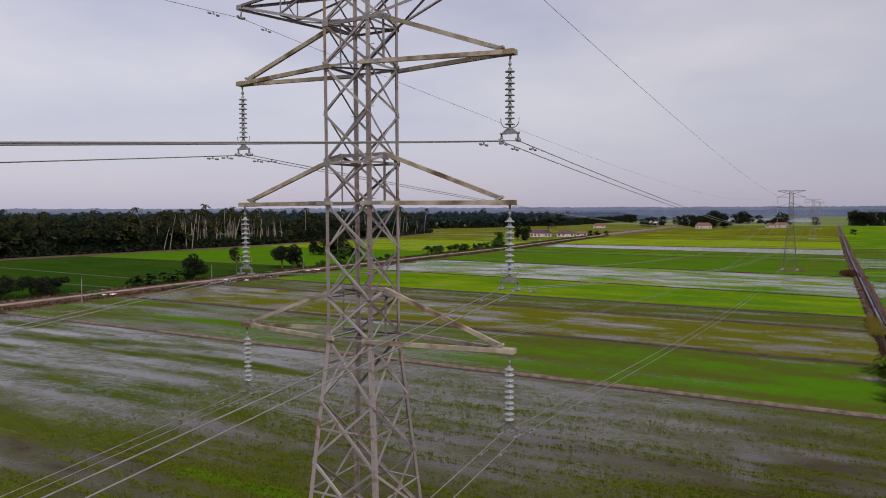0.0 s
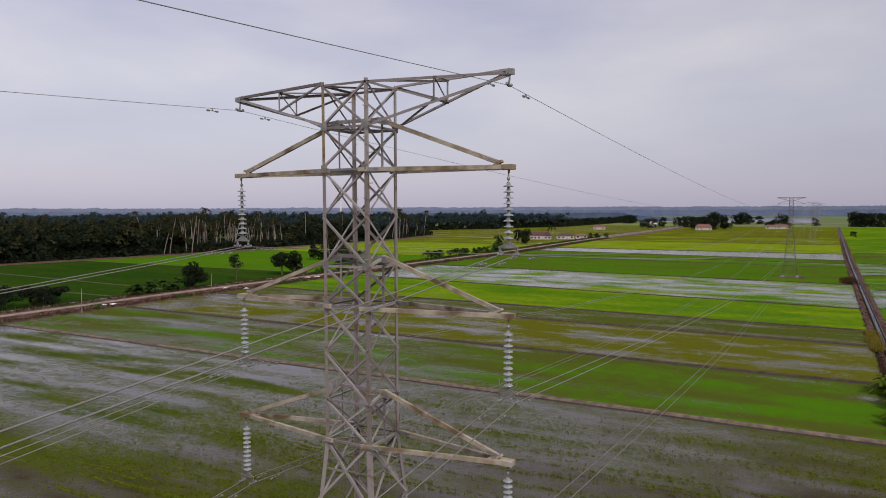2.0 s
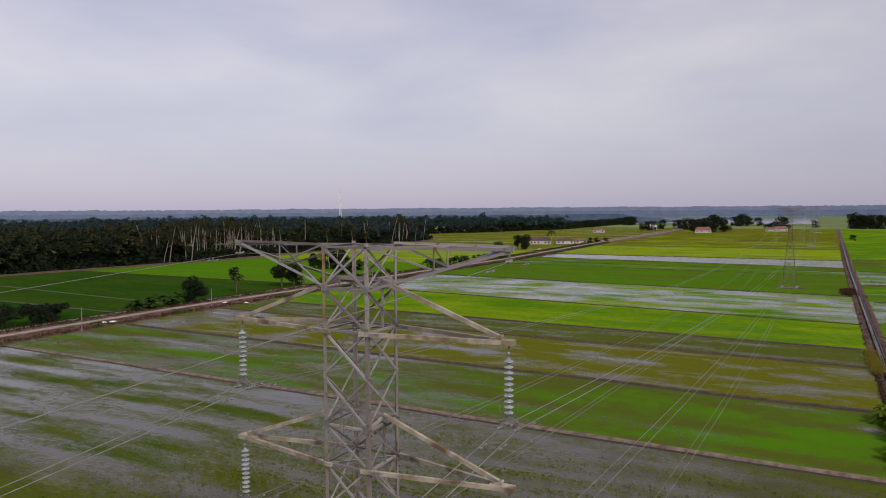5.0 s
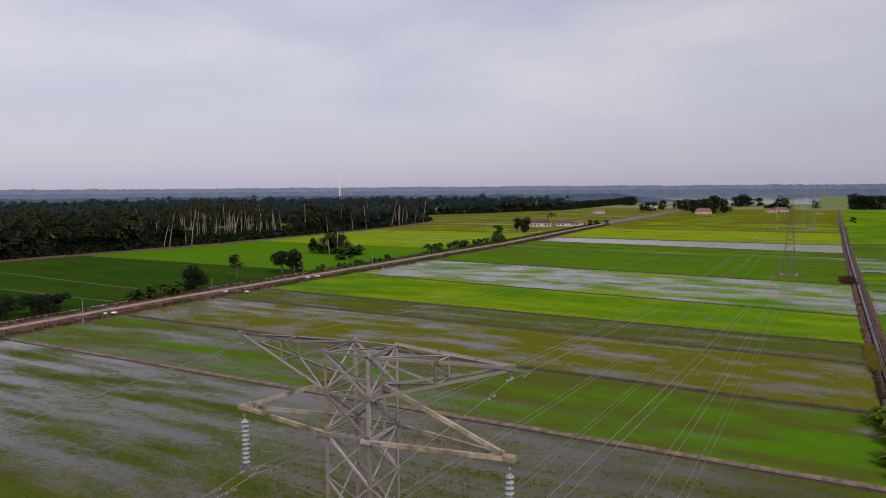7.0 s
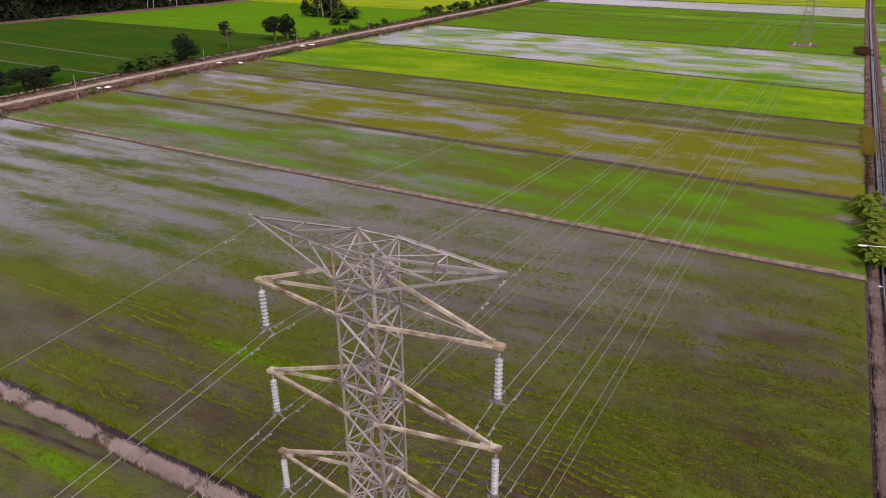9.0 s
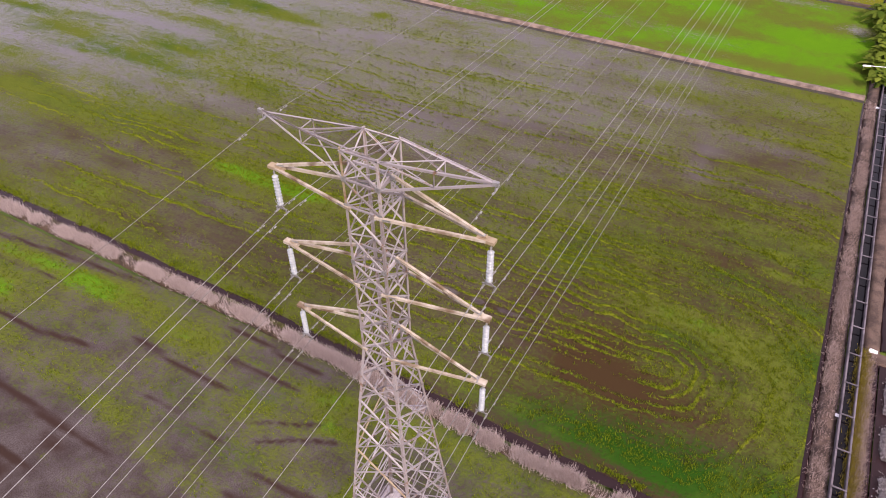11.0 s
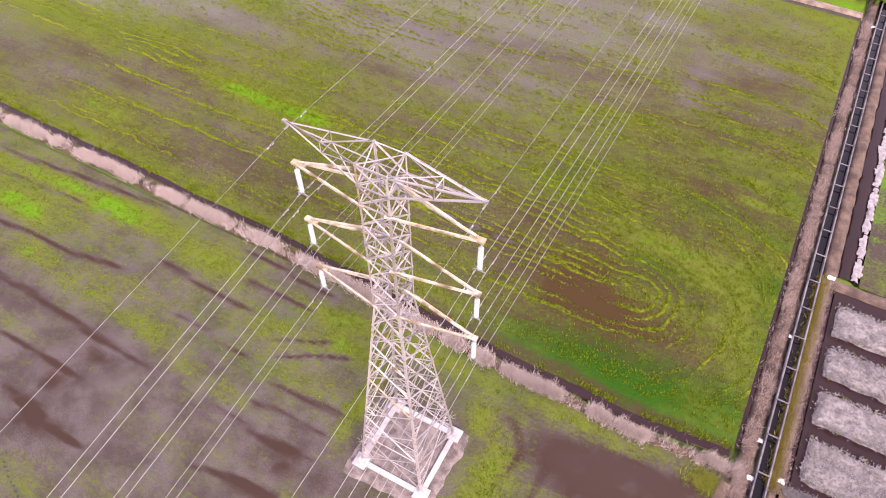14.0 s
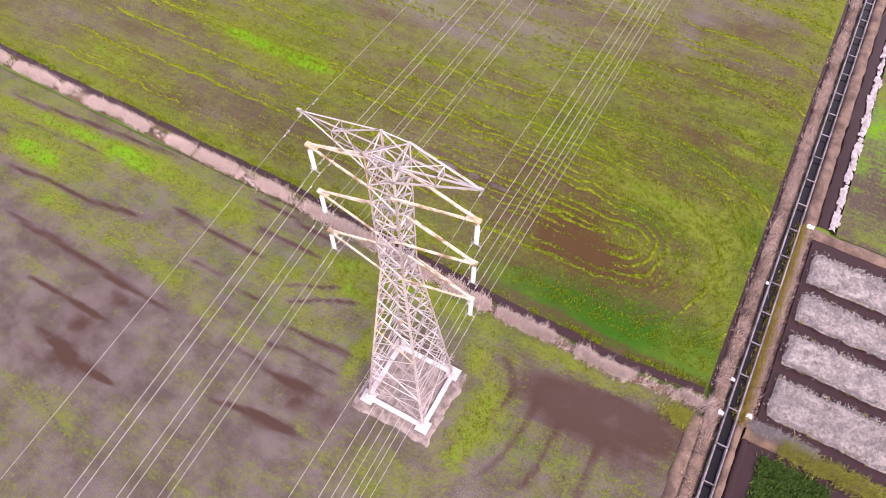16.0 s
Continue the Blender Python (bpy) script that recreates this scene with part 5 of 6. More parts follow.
def banana(at, h, seed, leaf=None, group="banana plants"):
    """A banana clump: soft stems and wide arching leaves."""
    rng = random.Random(seed)
    t = thing("banana_plant", "clump of banana plants with broad arching leaves", "banana plant", group, at)
    v, f = [], []
    for k in range(rng.randint(3, 5)):
        x, y, hh = rng.uniform(-0.25, 0.25) * h, rng.uniform(-0.35, 0.35) * h, h * rng.uniform(0.18, 0.55)
        part("stem", Mesh().tube([(x, y, -0.2), (x, y, hh * 0.6), (x, y, hh)], [0.13, 0.10, 0.06], 6), LEAF_MID, t, smooth=True)
        for i in range(13):
            az, el, L = rng.uniform(0, 6.28), rng.uniform(0.2, 1.4), h * rng.uniform(0.4, 0.72)
            way, side = np.array([math.cos(az), math.sin(az), 0]), np.array([-math.sin(az), math.cos(az), 0])
            prev = None
            for u in np.linspace(0, 1, 6):
                rib = np.array([x, y, hh]) + way * L * math.cos(el) * u + np.array([0, 0, 1]) * (L * math.sin(el) * u - 0.65 * L * u * u)
                w = 0.12 * h * math.sin(math.pi * min(0.12 + u * 0.86, 1)) ** 0.7
                row = [rib - side * w - np.array([0, 0, w * 0.35]), rib, rib + side * w - np.array([0, 0, w * 0.35])]
                v += row
                m = len(v) - 3
                if prev is not None:
                    f += [(prev, prev + 1, m + 1, m), (prev + 1, prev + 2, m + 2, m + 1)]
                prev = m
    ob = arrays("leaves", v, f, leaf or LEAF_BANANA)
    ob.parent = t
    return t


def shrub(name, label, at, rx, ry, h, leaf, seed, n=900, size=0.25, group=""):
    """A low bush: stems and leaves over an uneven bed of clumps."""
    rng = random.Random(seed)
    t = thing(name, label, "bush", group, at)
    stems, centres, radii = Mesh(), [], []
    for k in range(10):
        c = Vector((rng.uniform(-rx, rx), rng.uniform(-ry, ry), h * rng.uniform(0.30, 0.75)))
        stems.tube([(c.x * 0.8, c.y * 0.8, -0.2), c * 0.6, c], [0.07, 0.05, 0.02], 5)
        centres.append(c), radii.append(h * rng.uniform(0.22, 0.42))
    part("stems", stems, BARK, t)
    ob = arrays("foliage", *leaves(n, centres, radii, size, seed), leaf)
    ob.parent = t
    return t


# trees and bushes along the road ditch
tree("roadside_tree", "dense dark green tree beside the road", "tree", 8.8, 4.6, (-167, 143, 0), LEAF_DARK, 1, n=3200, size=0.34, low=0.04)
tree("papaya_tree", "thin tall papaya tree with sparse leaves", "tree", 10.0, 2.9, (-175, 170, 0), LEAF_DARK, 2, 0.20, 260, 0.55, 0.35)
tree("roadside_tree", "round dark tree beside the road", "tree", 9.0, 4.0, (-173, 192.5, 0), LEAF_DARK, 3, n=2600, size=0.36, low=0.24, group="pair of roadside trees")
tree("roadside_tree", "round dark tree beside the road", "tree", 9.4, 4.4, (-171.5, 198, 0), LEAF_DARK, 4, n=3000, size=0.36, low=0.08, group="pair of roadside trees")
tree("young_tree", "small rounded tree beside the road", "tree", 8.0, 4.2, (-170, 398, 0), LEAF_MID, 5, n=1500, size=0.4, low=0.15)
tree("roadside_tree", "dark tree near the farmhouse", "tree", 10.5, 4.4, (-179, 454, 0), LEAF_DARK, 6, n=1600, size=0.45, low=0.15)
tree("roadside_tree", "dark tree near the farmhouse", "tree", 11.0, 6.0, (-171, 452, 0), LEAF_DARK, 7, n=2200, size=0.45, low=0.10)
for k, (x, y, r) in enumerate(((-176, 88, 3.4), (-172, 96, 3.0), (-181, 80, 3.4), (-178, 102, 2.2), (-186, 74, 3.0))):
    shrub("roadside_bush", "dark dense bush beside the road ditch", (x, y, 0), r * 1.3, r * 1.3, 5.8 - 0.3 * k, LEAF_DARK, 20 + k, 2200, 0.36, "bushes by the ditch")
for k, (x, y) in enumerate(((-169, 122), (-168, 126), (-169, 130), (-167.5, 133.5), (-168, 137))):
    banana((x, y, 0), 5.6, 30 + k, LEAF_MID)
rng = random.Random(8)
for k in range(16):
    y = rng.uniform(284, 372)
    banana((float(road_x(y)) - rng.uniform(8, 14), y, 0), rng.uniform(5.0, 7.0), 50 + k, LEAF_MID)
for k in range(5):
    shrub("roadside_bush", "dark dense bush beside the road ditch", (-163 + rng.uniform(-3, 2), 208 + 11 * k, 0), 1.8, 2.4, 2.4, LEAF_MID, 70 + k, 500, 0.3, "bushes by the ditch")
# the clump in the bright field
palm((-199, 263, 0), 13.0, 80, 1.2, 4.0, "coconut palm standing in a clump of bushes", "palm clump")
palm((-203, 262, 0), 9.5, 81, 1.0, 4.6, "coconut palm standing in a clump of bushes", "palm clump")
palm((-207, 264, 0), 7.5, 181, 1.0, 4.6, "coconut palm standing in a clump of bushes", "palm clump")
palm((-196, 266, 0), 8.0, 182, 1.5, 4.6, "coconut palm standing in a clump of bushes", "palm clump")
tree("field_tree", "dark bushy tree in the palm clump", "tree", 10.0, 6.5, (-203, 268, 0), LEAF_DARK, 82, n=3200, size=0.45, low=0.05, group="palm clump trees")
tree("field_tree", "dark bushy tree in the palm clump", "tree", 8.0, 3.0, (-214, 263, 0), LEAF_DARK, 83, n=1400, size=0.4, low=0.1, group="palm clump trees")
for k in range(14):
    banana((-213 + 2.0 * k, 266 + rng.uniform(-4, 3), 0), rng.uniform(5.5, 8.5), 84 + k, LEAF_MID)
for k in range(3):
    banana((-183 + 3 * k, 243 + rng.uniform(-2, 2), 0), 4.2, 102 + k, LEAF_MID)


# woods: pale-stemmed palms at the edge, a dense mass of crowns behind
def scatter(name, label, places, heights, verts, faces, material, seed, squash=1.0):
    """Many turned and scaled copies of one crown, joined as one mass."""
    rng = np.random.default_rng(seed)
    n, V = len(places), len(verts)
    a, s = rng.uniform(0, 2 * np.pi, n), rng.uniform(0.75, 1.3, n)
    c, d = np.cos(a) * s, np.sin(a) * s
    x = verts[None, :, 0] * c[:, None] - verts[None, :, 1] * d[:, None] + places[:, :1]
    y = verts[None, :, 0] * d[:, None] + verts[None, :, 1] * c[:, None] + places[:, 1:2]
    z = verts[None, :, 2] * (s * squash)[:, None] + heights[:, None]
    f = (faces[None] + (np.arange(n) * V)[:, None, None]).reshape(-1, faces.shape[1])
    return tagged(arrays(name, np.stack([x, y, z], 2).reshape(-1, 3), f, material), label, "woods", kind="stuff")


def edge_of_woods(y):
    return np.where(y < 566, np.interp(y, *FOREST), np.interp(y, [566, 600, 703, 750, 886, 1040, 1206, 1420], [-425, -420, -378, -341, -286, -281, -277, -300]))


def woods():
    rng = np.random.default_rng(12)
    pts = np.column_stack([rng.uniform(-1150, -270, 30000), rng.uniform(60, 1400, 30000)])
    depth = edge_of_woods(pts[:, 1]) - pts[:, 0]
    far = np.hypot(pts[:, 0] - 11, pts[:, 1] + 16)
    seen = np.degrees(np.arctan2(11 - pts[:, 0], pts[:, 1] + 16)) < 64
    keep = (depth > 2) & seen & (far < 1000) & (rng.uniform(0, 1, len(pts)) < np.clip(1.25 - far / 1800 - depth / 2500, 0.2, 1))
    pts, depth, far = pts[keep], depth[keep], far[keep]
    ground_h = 11.5 + 5.5 * fbm(pts[:, 0] / 40, pts[:, 1] / 40, 7, 3) + rng.normal(0, 2.8, len(pts)) - 5.0 * np.exp(-depth / 6)
    stand = np.clip((pts[:, 1] - 262) / 15, 0, 1) * np.clip((366 - pts[:, 1]) / 14, 0, 1) * np.clip((46 - depth) / 8, 0, 1)
    ground_h = ground_h * (1 - stand) + (2.5 + 3.0 * rng.uniform(0, 1, len(pts))) * stand
    kind = rng.uniform(0, 1, len(pts))
    pv, pf = frond_set(13, 4.0, 0.8, 3, 3, 0.8)
    k = kind < 0.45
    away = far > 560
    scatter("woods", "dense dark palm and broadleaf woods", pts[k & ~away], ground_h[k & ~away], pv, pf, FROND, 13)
    scatter("woods", "hazy blue-green palm woods far off", pts[k & away], ground_h[k & away], pv, pf, LEAF_HAZED, 23)
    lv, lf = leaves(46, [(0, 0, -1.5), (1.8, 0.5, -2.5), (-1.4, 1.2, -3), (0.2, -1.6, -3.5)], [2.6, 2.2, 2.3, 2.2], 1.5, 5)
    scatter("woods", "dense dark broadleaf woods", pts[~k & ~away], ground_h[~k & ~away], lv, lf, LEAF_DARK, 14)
    scatter("woods", "hazy blue-green broadleaf woods far off", pts[~k & away], ground_h[~k & away], lv, lf, LEAF_HAZED, 24)
    # low growth on the floor of the palm stand
    fy = rng.uniform(258, 372, 1500)
    floor_xy = np.column_stack([edge_of_woods(fy) - rng.uniform(5, 62, 1500), fy])
    scatter("undergrowth", "dark low growth under the bare palms", floor_xy, rng.uniform(2.0, 5.0, 1500), lv, lf, LEAF_DARK, 19, 0.7)
    # the undergrowth that closes the foot of the woods
    ys = np.concatenate([np.arange(60, 566, 1.3), np.arange(600, 1400, 2.4)])
    low = np.column_stack([edge_of_woods(ys) - rng.uniform(3, 12, len(ys)), ys])
    for rep, h in ((0, 2.6), (1, 5.5), (2, 8.5)):
        open_stand = np.clip((low[:, 1] - 262) / 15, 0, 1) * np.clip((366 - low[:, 1]) / 14, 0, 1)
        top = h * (1 - 0.55 * open_stand) + rng.uniform(-1.5, 1.5, len(low))
        scatter("undergrowth", "dark undergrowth along the foot of the woods", low - (3.0 * rep, 0), top, lv, lf, LEAF_DARK, 15 + rep)


woods()
rng = random.Random(21)
variants = []
for k in range(96):
    y = rng.choice((rng.uniform(270, 362), rng.uniform(250, 560), rng.uniform(278, 350)))
    deep = rng.uniform(6, 48) if 268 < y < 366 else rng.choice((rng.uniform(-2, 8), rng.uniform(3, 20)))
    x = float(np.interp(y, *FOREST)) - deep
    h = rng.uniform(14.5, 22.0) + (2 if deep > 7 else 0)
    if len(variants) < 14:
        variants.append(palm((x, y, 0), h, 120 + k, rng.choice((rng.uniform(0.3, 2.5), rng.uniform(2, 6.5))), 4.2))
    else:
        m = pose(x, y, 0, 0, 0, rng.uniform(0, 360)) @ Matrix.Scale(rng.uniform(0.72, 1.12), 4)
        copy_thing(rng.choice(variants), m).scale = m.to_scale()


def ridge(name, label, dist, height, material, seed, a0=-12, a1=68):
    """A far line of woods, uneven along its top."""
    ang = np.radians(np.linspace(a0, a1, 1400))
    h = height * (0.85 + 0.22 * fbm(np.degrees(ang) * 0.8, ang * 0, seed, 3)) + height * 0.22 * (fbm(np.degrees(ang) * 11, ang * 0 + 4, seed + 2, 3) - 0.5)
    h = 0.5 + (h - 0.5) * np.clip((np.degrees(ang) - a0) / 5, 0, 1)
    x, y = 11 - dist * np.sin(ang), -16 + dist * np.cos(ang)
    v = np.concatenate([np.column_stack([x, y, 0 * x - 1]), np.column_stack([x * 1.0, y + 4, h])])
    n = len(ang)
    i = np.arange(n - 1)
    ob = arrays(name, v, np.stack([i, i + 1, n + i + 1, n + i], 1), material)
    return tagged(ob, label, "woods", kind="structure")


ridge("backdrop_1", "distant line of woods, blue with painted haze", 2150, 19, WOODS_NEAR, 3)
ridge("backdrop_3", "distant dark woods behind the palms, tinted with painted haze", 1480, 15, WOODS_MID, 9, 9, 68)
ridge("backdrop_2", "far line of wooded hills at the horizon, blue with painted haze", 3300, 30, WOODS_FAR, 6)


# ---- buildings and small things ----
def house(name, label, at, w, d, h, roof_h, wall, roof, windows=4, group=""):
    """A single-storey house with a pitched roof, a door and windows."""
    t = thing(name, label, "house", group, at)
    walls = Mesh()
    for p, q in (((-w / 2, -d / 2), (w / 2, -d / 2)), ((-w / 2, d / 2), (w / 2, d / 2)), ((-w / 2, -d / 2), (-w / 2, d / 2)), ((w / 2, -d / 2), (w / 2, d / 2))):
        walls.beam((*p, h / 2 - 0.2), (*q, h / 2 - 0.2), 0.25, h + 0.4)
    part("wall", walls, wall, t)
    e = 0.7
    v = [(-w / 2 - e, -d / 2 - e, h - 0.1), (w / 2 + e, -d / 2 - e, h - 0.1), (w / 2 + e, d / 2 + e, h - 0.1), (-w / 2 - e, d / 2 + e, h - 0.1), (-w / 2 + d * 0.3, 0, h + roof_h), (w / 2 - d * 0.3, 0, h + roof_h)]
    v += [(x, y, z - 0.15) for x, y, z in v[:4]]
    part("roof", Mesh().add(v, [(0, 1, 5, 4), (1, 2, 5), (2, 3, 4, 5), (3, 0, 4), (6, 7, 1, 0), (7, 8, 2, 1), (8, 9, 3, 2), (9, 6, 0, 3), (9, 8, 7, 6)]), roof, t)
    for k in range(windows):
        x = -w / 2 + w * (k + 0.5) / windows
        if k == windows // 2:
            part("door", Mesh().beam((x, -d / 2 - 0.13, -0.1), (x, -d / 2 - 0.13, 2.1), 0.95, 0.06), ROOF_RED, t)
            continue
        win = part("window", Mesh().beam((x - 0.75, -d / 2 - 0.13, 1.5), (x + 0.75, -d / 2 - 0.13, 1.5), 0.06, 1.2), DARK_GLASS, t)
        part("sill", Mesh().beam((x - 0.85, -d / 2 - 0.2, 0.86), (x + 0.85, -d / 2 - 0.2, 0.86), 0.16, 0.08), WALL_PAINT, win)
    return t


house("farmhouse", "long white farmhouse with a maroon metal roof", (-187, 524, 0, 0, 0, 18), 17, 8, 3.4, 2.4, WALL_PAINT, ROOF_RED, 6, "farm buildings")
house("farmhouse", "farmhouse with a maroon hipped roof", (-170, 536, 0, 0, 0, 22), 14, 8, 3.0, 1.9, WALL_PAINT, ROOF_RED, 4, "farm buildings")
house("farm_shed", "low shed with a faded clay roof", (-160, 548, 0, 0, 0, 22), 9, 6, 2.6, 1.4, WALL_PAINT, ROOF_ORANGE, 3, "farm buildings")
house("farmhouse", "white house with an orange roof among trees", (-98, 812, 0, 0, 0, 8), 17, 8, 3.6, 3.2, WALL_PAINT, ROOF_ORANGE, 4, "far houses")
house("farmhouse", "white house with an orange roof", (-22, 888, 0, 0, 0, 5), 16, 8, 3.4, 2.6, WALL_PAINT, ROOF_ORANGE, 4, "far houses")
house("farm_shed", "small pale shed in the fields", (-34, 884, 0, 0, 0, 5), 8, 6, 3.0, 2.0, WALL_PAINT, ROOF_ORANGE, 2, "far houses")
house("farmhouse", "pale house in the olive fields", (-212, 792, 0, 0, 0, 10), 13, 7, 3.2, 2.4, WALL_PAINT, ROOF_ORANGE, 3, "far houses")
palm((-176, 520, 0), 11, 210, 0.8, 4.0, "coconut palm in front of the farmhouse", "farm palms")
rng = random.Random(33)
far_trees = [(-176, 869, 11), (-170, 885, 9), (-169, 950, 12), (-150, 956, 17), (-140, 940, 13), (-131, 922, 16), (-122, 910, 14), (-113, 862, 13), (-108, 826, 12), (-103, 838, 15), (-93, 842, 21), (-86, 848, 19), (-80, 856, 14)]
far_trees += [(-90, 1112, 16), (-85, 1118, 19), (-79, 1130, 15), (-75, 1147, 13), (-62, 1151, 13), (-30, 906, 11), (-36, 902, 9), (-26, 955, 19), (58, 1034, 15), (64, 1026, 19), (70, 1030, 18), (76, 1028, 20), (83, 1029, 19), (90, 1036, 18), (98, 1040, 17), (66, 1110, 22)]
far_trees += [(-258, 1125, 15), (-250, 1130, 13), (42, 670, 5), (-150, 560, 5), (-146, 575, 4), (-153, 551, 5), (-130, 1015, 14), (-118, 1022, 16), (-20, 1010, 12), (14, 1060, 11)]
base_trees = []
for k, (x, y, h) in enumerate(far_trees):
    if len(base_trees) < 4:
        base_trees.append(tree("far_tree", "dark rounded tree standing far off in the fields", "tree", 12, 7.0, (x, y, 0), LEAF_DARK, 300 + k, n=800, size=0.9, low=-0.06, group="far field trees"))
    else:
        ob = copy_thing(base_trees[k % 4], pose(x, y, 0, 0, 0, 70 * k))
        ob.scale = (h / 13, h / 13, h / 13)
house("farmhouse", "small pale house at the end of the road", (-172, 902, 0, 0, 0, 8), 10, 8, 4.5, 3.5, WALL_PAINT, WALL_PAINT, 3, "far houses")


def telecom_mast():
    t = thing("telecom_mast", "slim white lattice telecom mast above the woods", "mast", at=MAST)
    for a in (0.5, 2.6, 4.7):
        part("leg", Mesh().tube([(2.2 * math.cos(a), 2.2 * math.sin(a), -0.3), (0.7 * math.cos(a), 0.7 * math.sin(a), MAST_H)], [0.42, 0.26], 5), LAMP_WHITE, t)
    lat = Mesh()
    zs = np.arange(0, MAST_H, 4.0)
    for k, z in enumerate(zs[:-1]):
        for i in range(3):
            a, b = (0.5, 2.6, 4.7)[i], (0.5, 2.6, 4.7)[(i + 1) % 3]
            ra, rb = 2.2 - 1.5 * z / MAST_H, 2.2 - 1.5 * (z + 4) / MAST_H
            lat.beam((ra * math.cos(a), ra * math.sin(a), z), (rb * math.cos(b), rb * math.sin(b), z + 4), 0.14)
    part("bracing", lat, LAMP_WHITE, t)
    for k, z in enumerate((MAST_H * 0.66, MAST_H * 0.95)):
        for a in (0, 2.1, 4.2):
            part("antenna", Mesh().beam((1.7 * math.cos(a), 1.7 * math.sin(a), z), (1.7 * math.cos(a), 1.7 * math.sin(a), z + 2.6), 0.4), LAMP_WHITE, t)
    part("spire", Mesh().tube([(0, 0, MAST_H - 1), (0, 0, MAST_H + 5)], [0.12, 0.05], 5), LAMP_WHITE, t)


MAST, MAST_H = (-720, 966, 0), 66.0
telecom_mast()


def pole(x, y, h):
    t = thing("roadside_pole", "thin leaning grey timber pole beside the road", "pole", "roadside poles", (x, y, 0))
    part("shaft", Mesh().tube([(0, 0, -0.4), (0.05, 0.02, h * 0.5), (0.1, 0.05, h)], [0.13, 0.11, 0.08], 7), POLE_WOOD, t)
    part("cap", Mesh().beam((-0.15, 0.05, h - 0.5), (0.4, 0.05, h - 0.5), 0.06), POLE_WOOD, t)


for x, y, h in ((-150.2, 92.4, 6.2), (-151.9, 136.5, 6.1), (-153.2, 181.4, 5.7), (-154, 228, 5.6)):
    pole(x, y, h)


def street_lamp():
    t = thing("street_lamp", "white lamp on a long arm beside the canal crossing", "street lamp", at=(23.6, 72.2, 0))
    part("post", Mesh().tube([(0, 0, -0.3), (0, 0, 4.6)], [0.07, 0.05], 8), LAMP_WHITE, t)
    part("arm", Mesh().tube([(0, 0, 4.5), (-1.5, -0.5, 4.72), (-3.9, -1.25, 4.75)], [0.045, 0.04, 0.035], 8), LAMP_WHITE, t)
    part("lamp_head", Mesh().beam((-3.7, -1.2, 4.74), (-4.5, -1.45, 4.72), 0.24, 0.10), LAMP_WHITE, t)


street_lamp()
for k in range(10):
    banana((float(canal_x(77)) - 1.2 + random.Random(k).uniform(-0.3, 0.3), 76.5 + 2.6 * k, 0), 3.1 + 0.4 * (k % 3), 400 + k, group="canal-side banana plants")

# straw and grass on the banks, rice in the near paddies
rng = np.random.default_rng(5)


def sown(line, n, half, seed):
    r = np.random.default_rng(seed)
    k = r.uniform(0, len(line) - 1.001, n)
    i = k.astype(int)
    p = line[i] + (line[i + 1] - line[i]) * (k - i)[:, None]
    keep = r.uniform(0, 1, n) < np.clip(4.0 * (fbm(p[:, 0] / 1.3, p[:, 1] / 1.3, seed, 3) - 0.36), 0.05, 1)
    p, n = p[keep], int(keep.sum())
    p[:, 0] += r.normal(0, half * 0.3, n)
    p[:, 1] += r.normal(0, half * 0.62, n)
    return p


tagged(tufts("dry_grass", sown(NEAR_BUND[NEAR_BUND[:, 0] > -95], 12000, 0.36, 1), 0.14, 0.52, 0.32, 18, STRAW, 2, 0.014), "bleached dry grass along the bund", "grass", kind="stuff")
p = sown(ditch_line + (0, 0.55), 2600, 0.20, 14)
tagged(tufts("rice_fringe", p[p[:, 0] > -70], 0.0, 0.24, 0.26, 6, RICE, 15, 0.035), "ragged green growth along the ditch", "rice", kind="stuff")
p = np.column_stack([rng.normal(21.7, 0.22, 4500), rng.uniform(-20, 72, 4500)])
p = p[rng.uniform(0, 1, 4500) < np.clip(3.0 * (fbm(p[:, 0] / 0.8, p[:, 1] / 2.2, 17, 4) - 0.42), 0.08, 0.7)]
tagged(tufts("dry_grass", p, 0.12, 0.36, 0.40, 18, BANK_STRAW, 3, 0.012), "bleached dry grass on the canal bank", "grass", kind="stuff")
p = np.column_stack([rng.normal(24.12, 0.09, 900), rng.uniform(9.5, 30, 900)])
tagged(tufts("dry_grass", p, 0.12, 0.34, 0.34, 12, BANK_STRAW, 41, 0.012), "bleached dry grass between canal and ditch", "grass", kind="stuff")
p = np.column_stack([rng.normal(23.72, 0.16, 1300), rng.uniform(9.5, 30, 1300)])
tagged(tufts("yellow_grass", p, 0.12, 0.38, 0.34, 10, YELLOWGRASS, 4, 0.018), "yellowing grass beside the canal", "grass", kind="stuff")
p = np.column_stack([rng.uniform(27.0, 46, 1500), rng.normal(9.1, 0.34, 1500)])
tagged(tufts("yellow_grass", p, 0.15, 0.38, 0.34, 10, LIME_GRASS, 6, 0.022), "yellow green grass on the bund before the beds", "grass", kind="stuff")
p = np.column_stack([rng.uniform(24.6, 29.5, 700), rng.normal(9.6, 0.28, 700)])
tagged(tufts("dry_grass", p, 0.14, 0.26, 0.30, 9, PALE_STRAW, 44, 0.02), "grey dry grass on the bund before the beds", "grass", kind="stuff")
p = np.column_stack([rng.normal(19.6, 0.55, 260), rng.normal(7.9, 0.35, 260)])
tagged(tufts("yellow_grass", p, 0.02, 0.26, 0.30, 9, LIME_GRASS, 12, 0.022), "yellow green grass at the corner of the muddy pool", "grass", kind="stuff")
p = np.column_stack([rng.uniform(26, 31, 1500), rng.uniform(1.5, 7.8, 1500)])
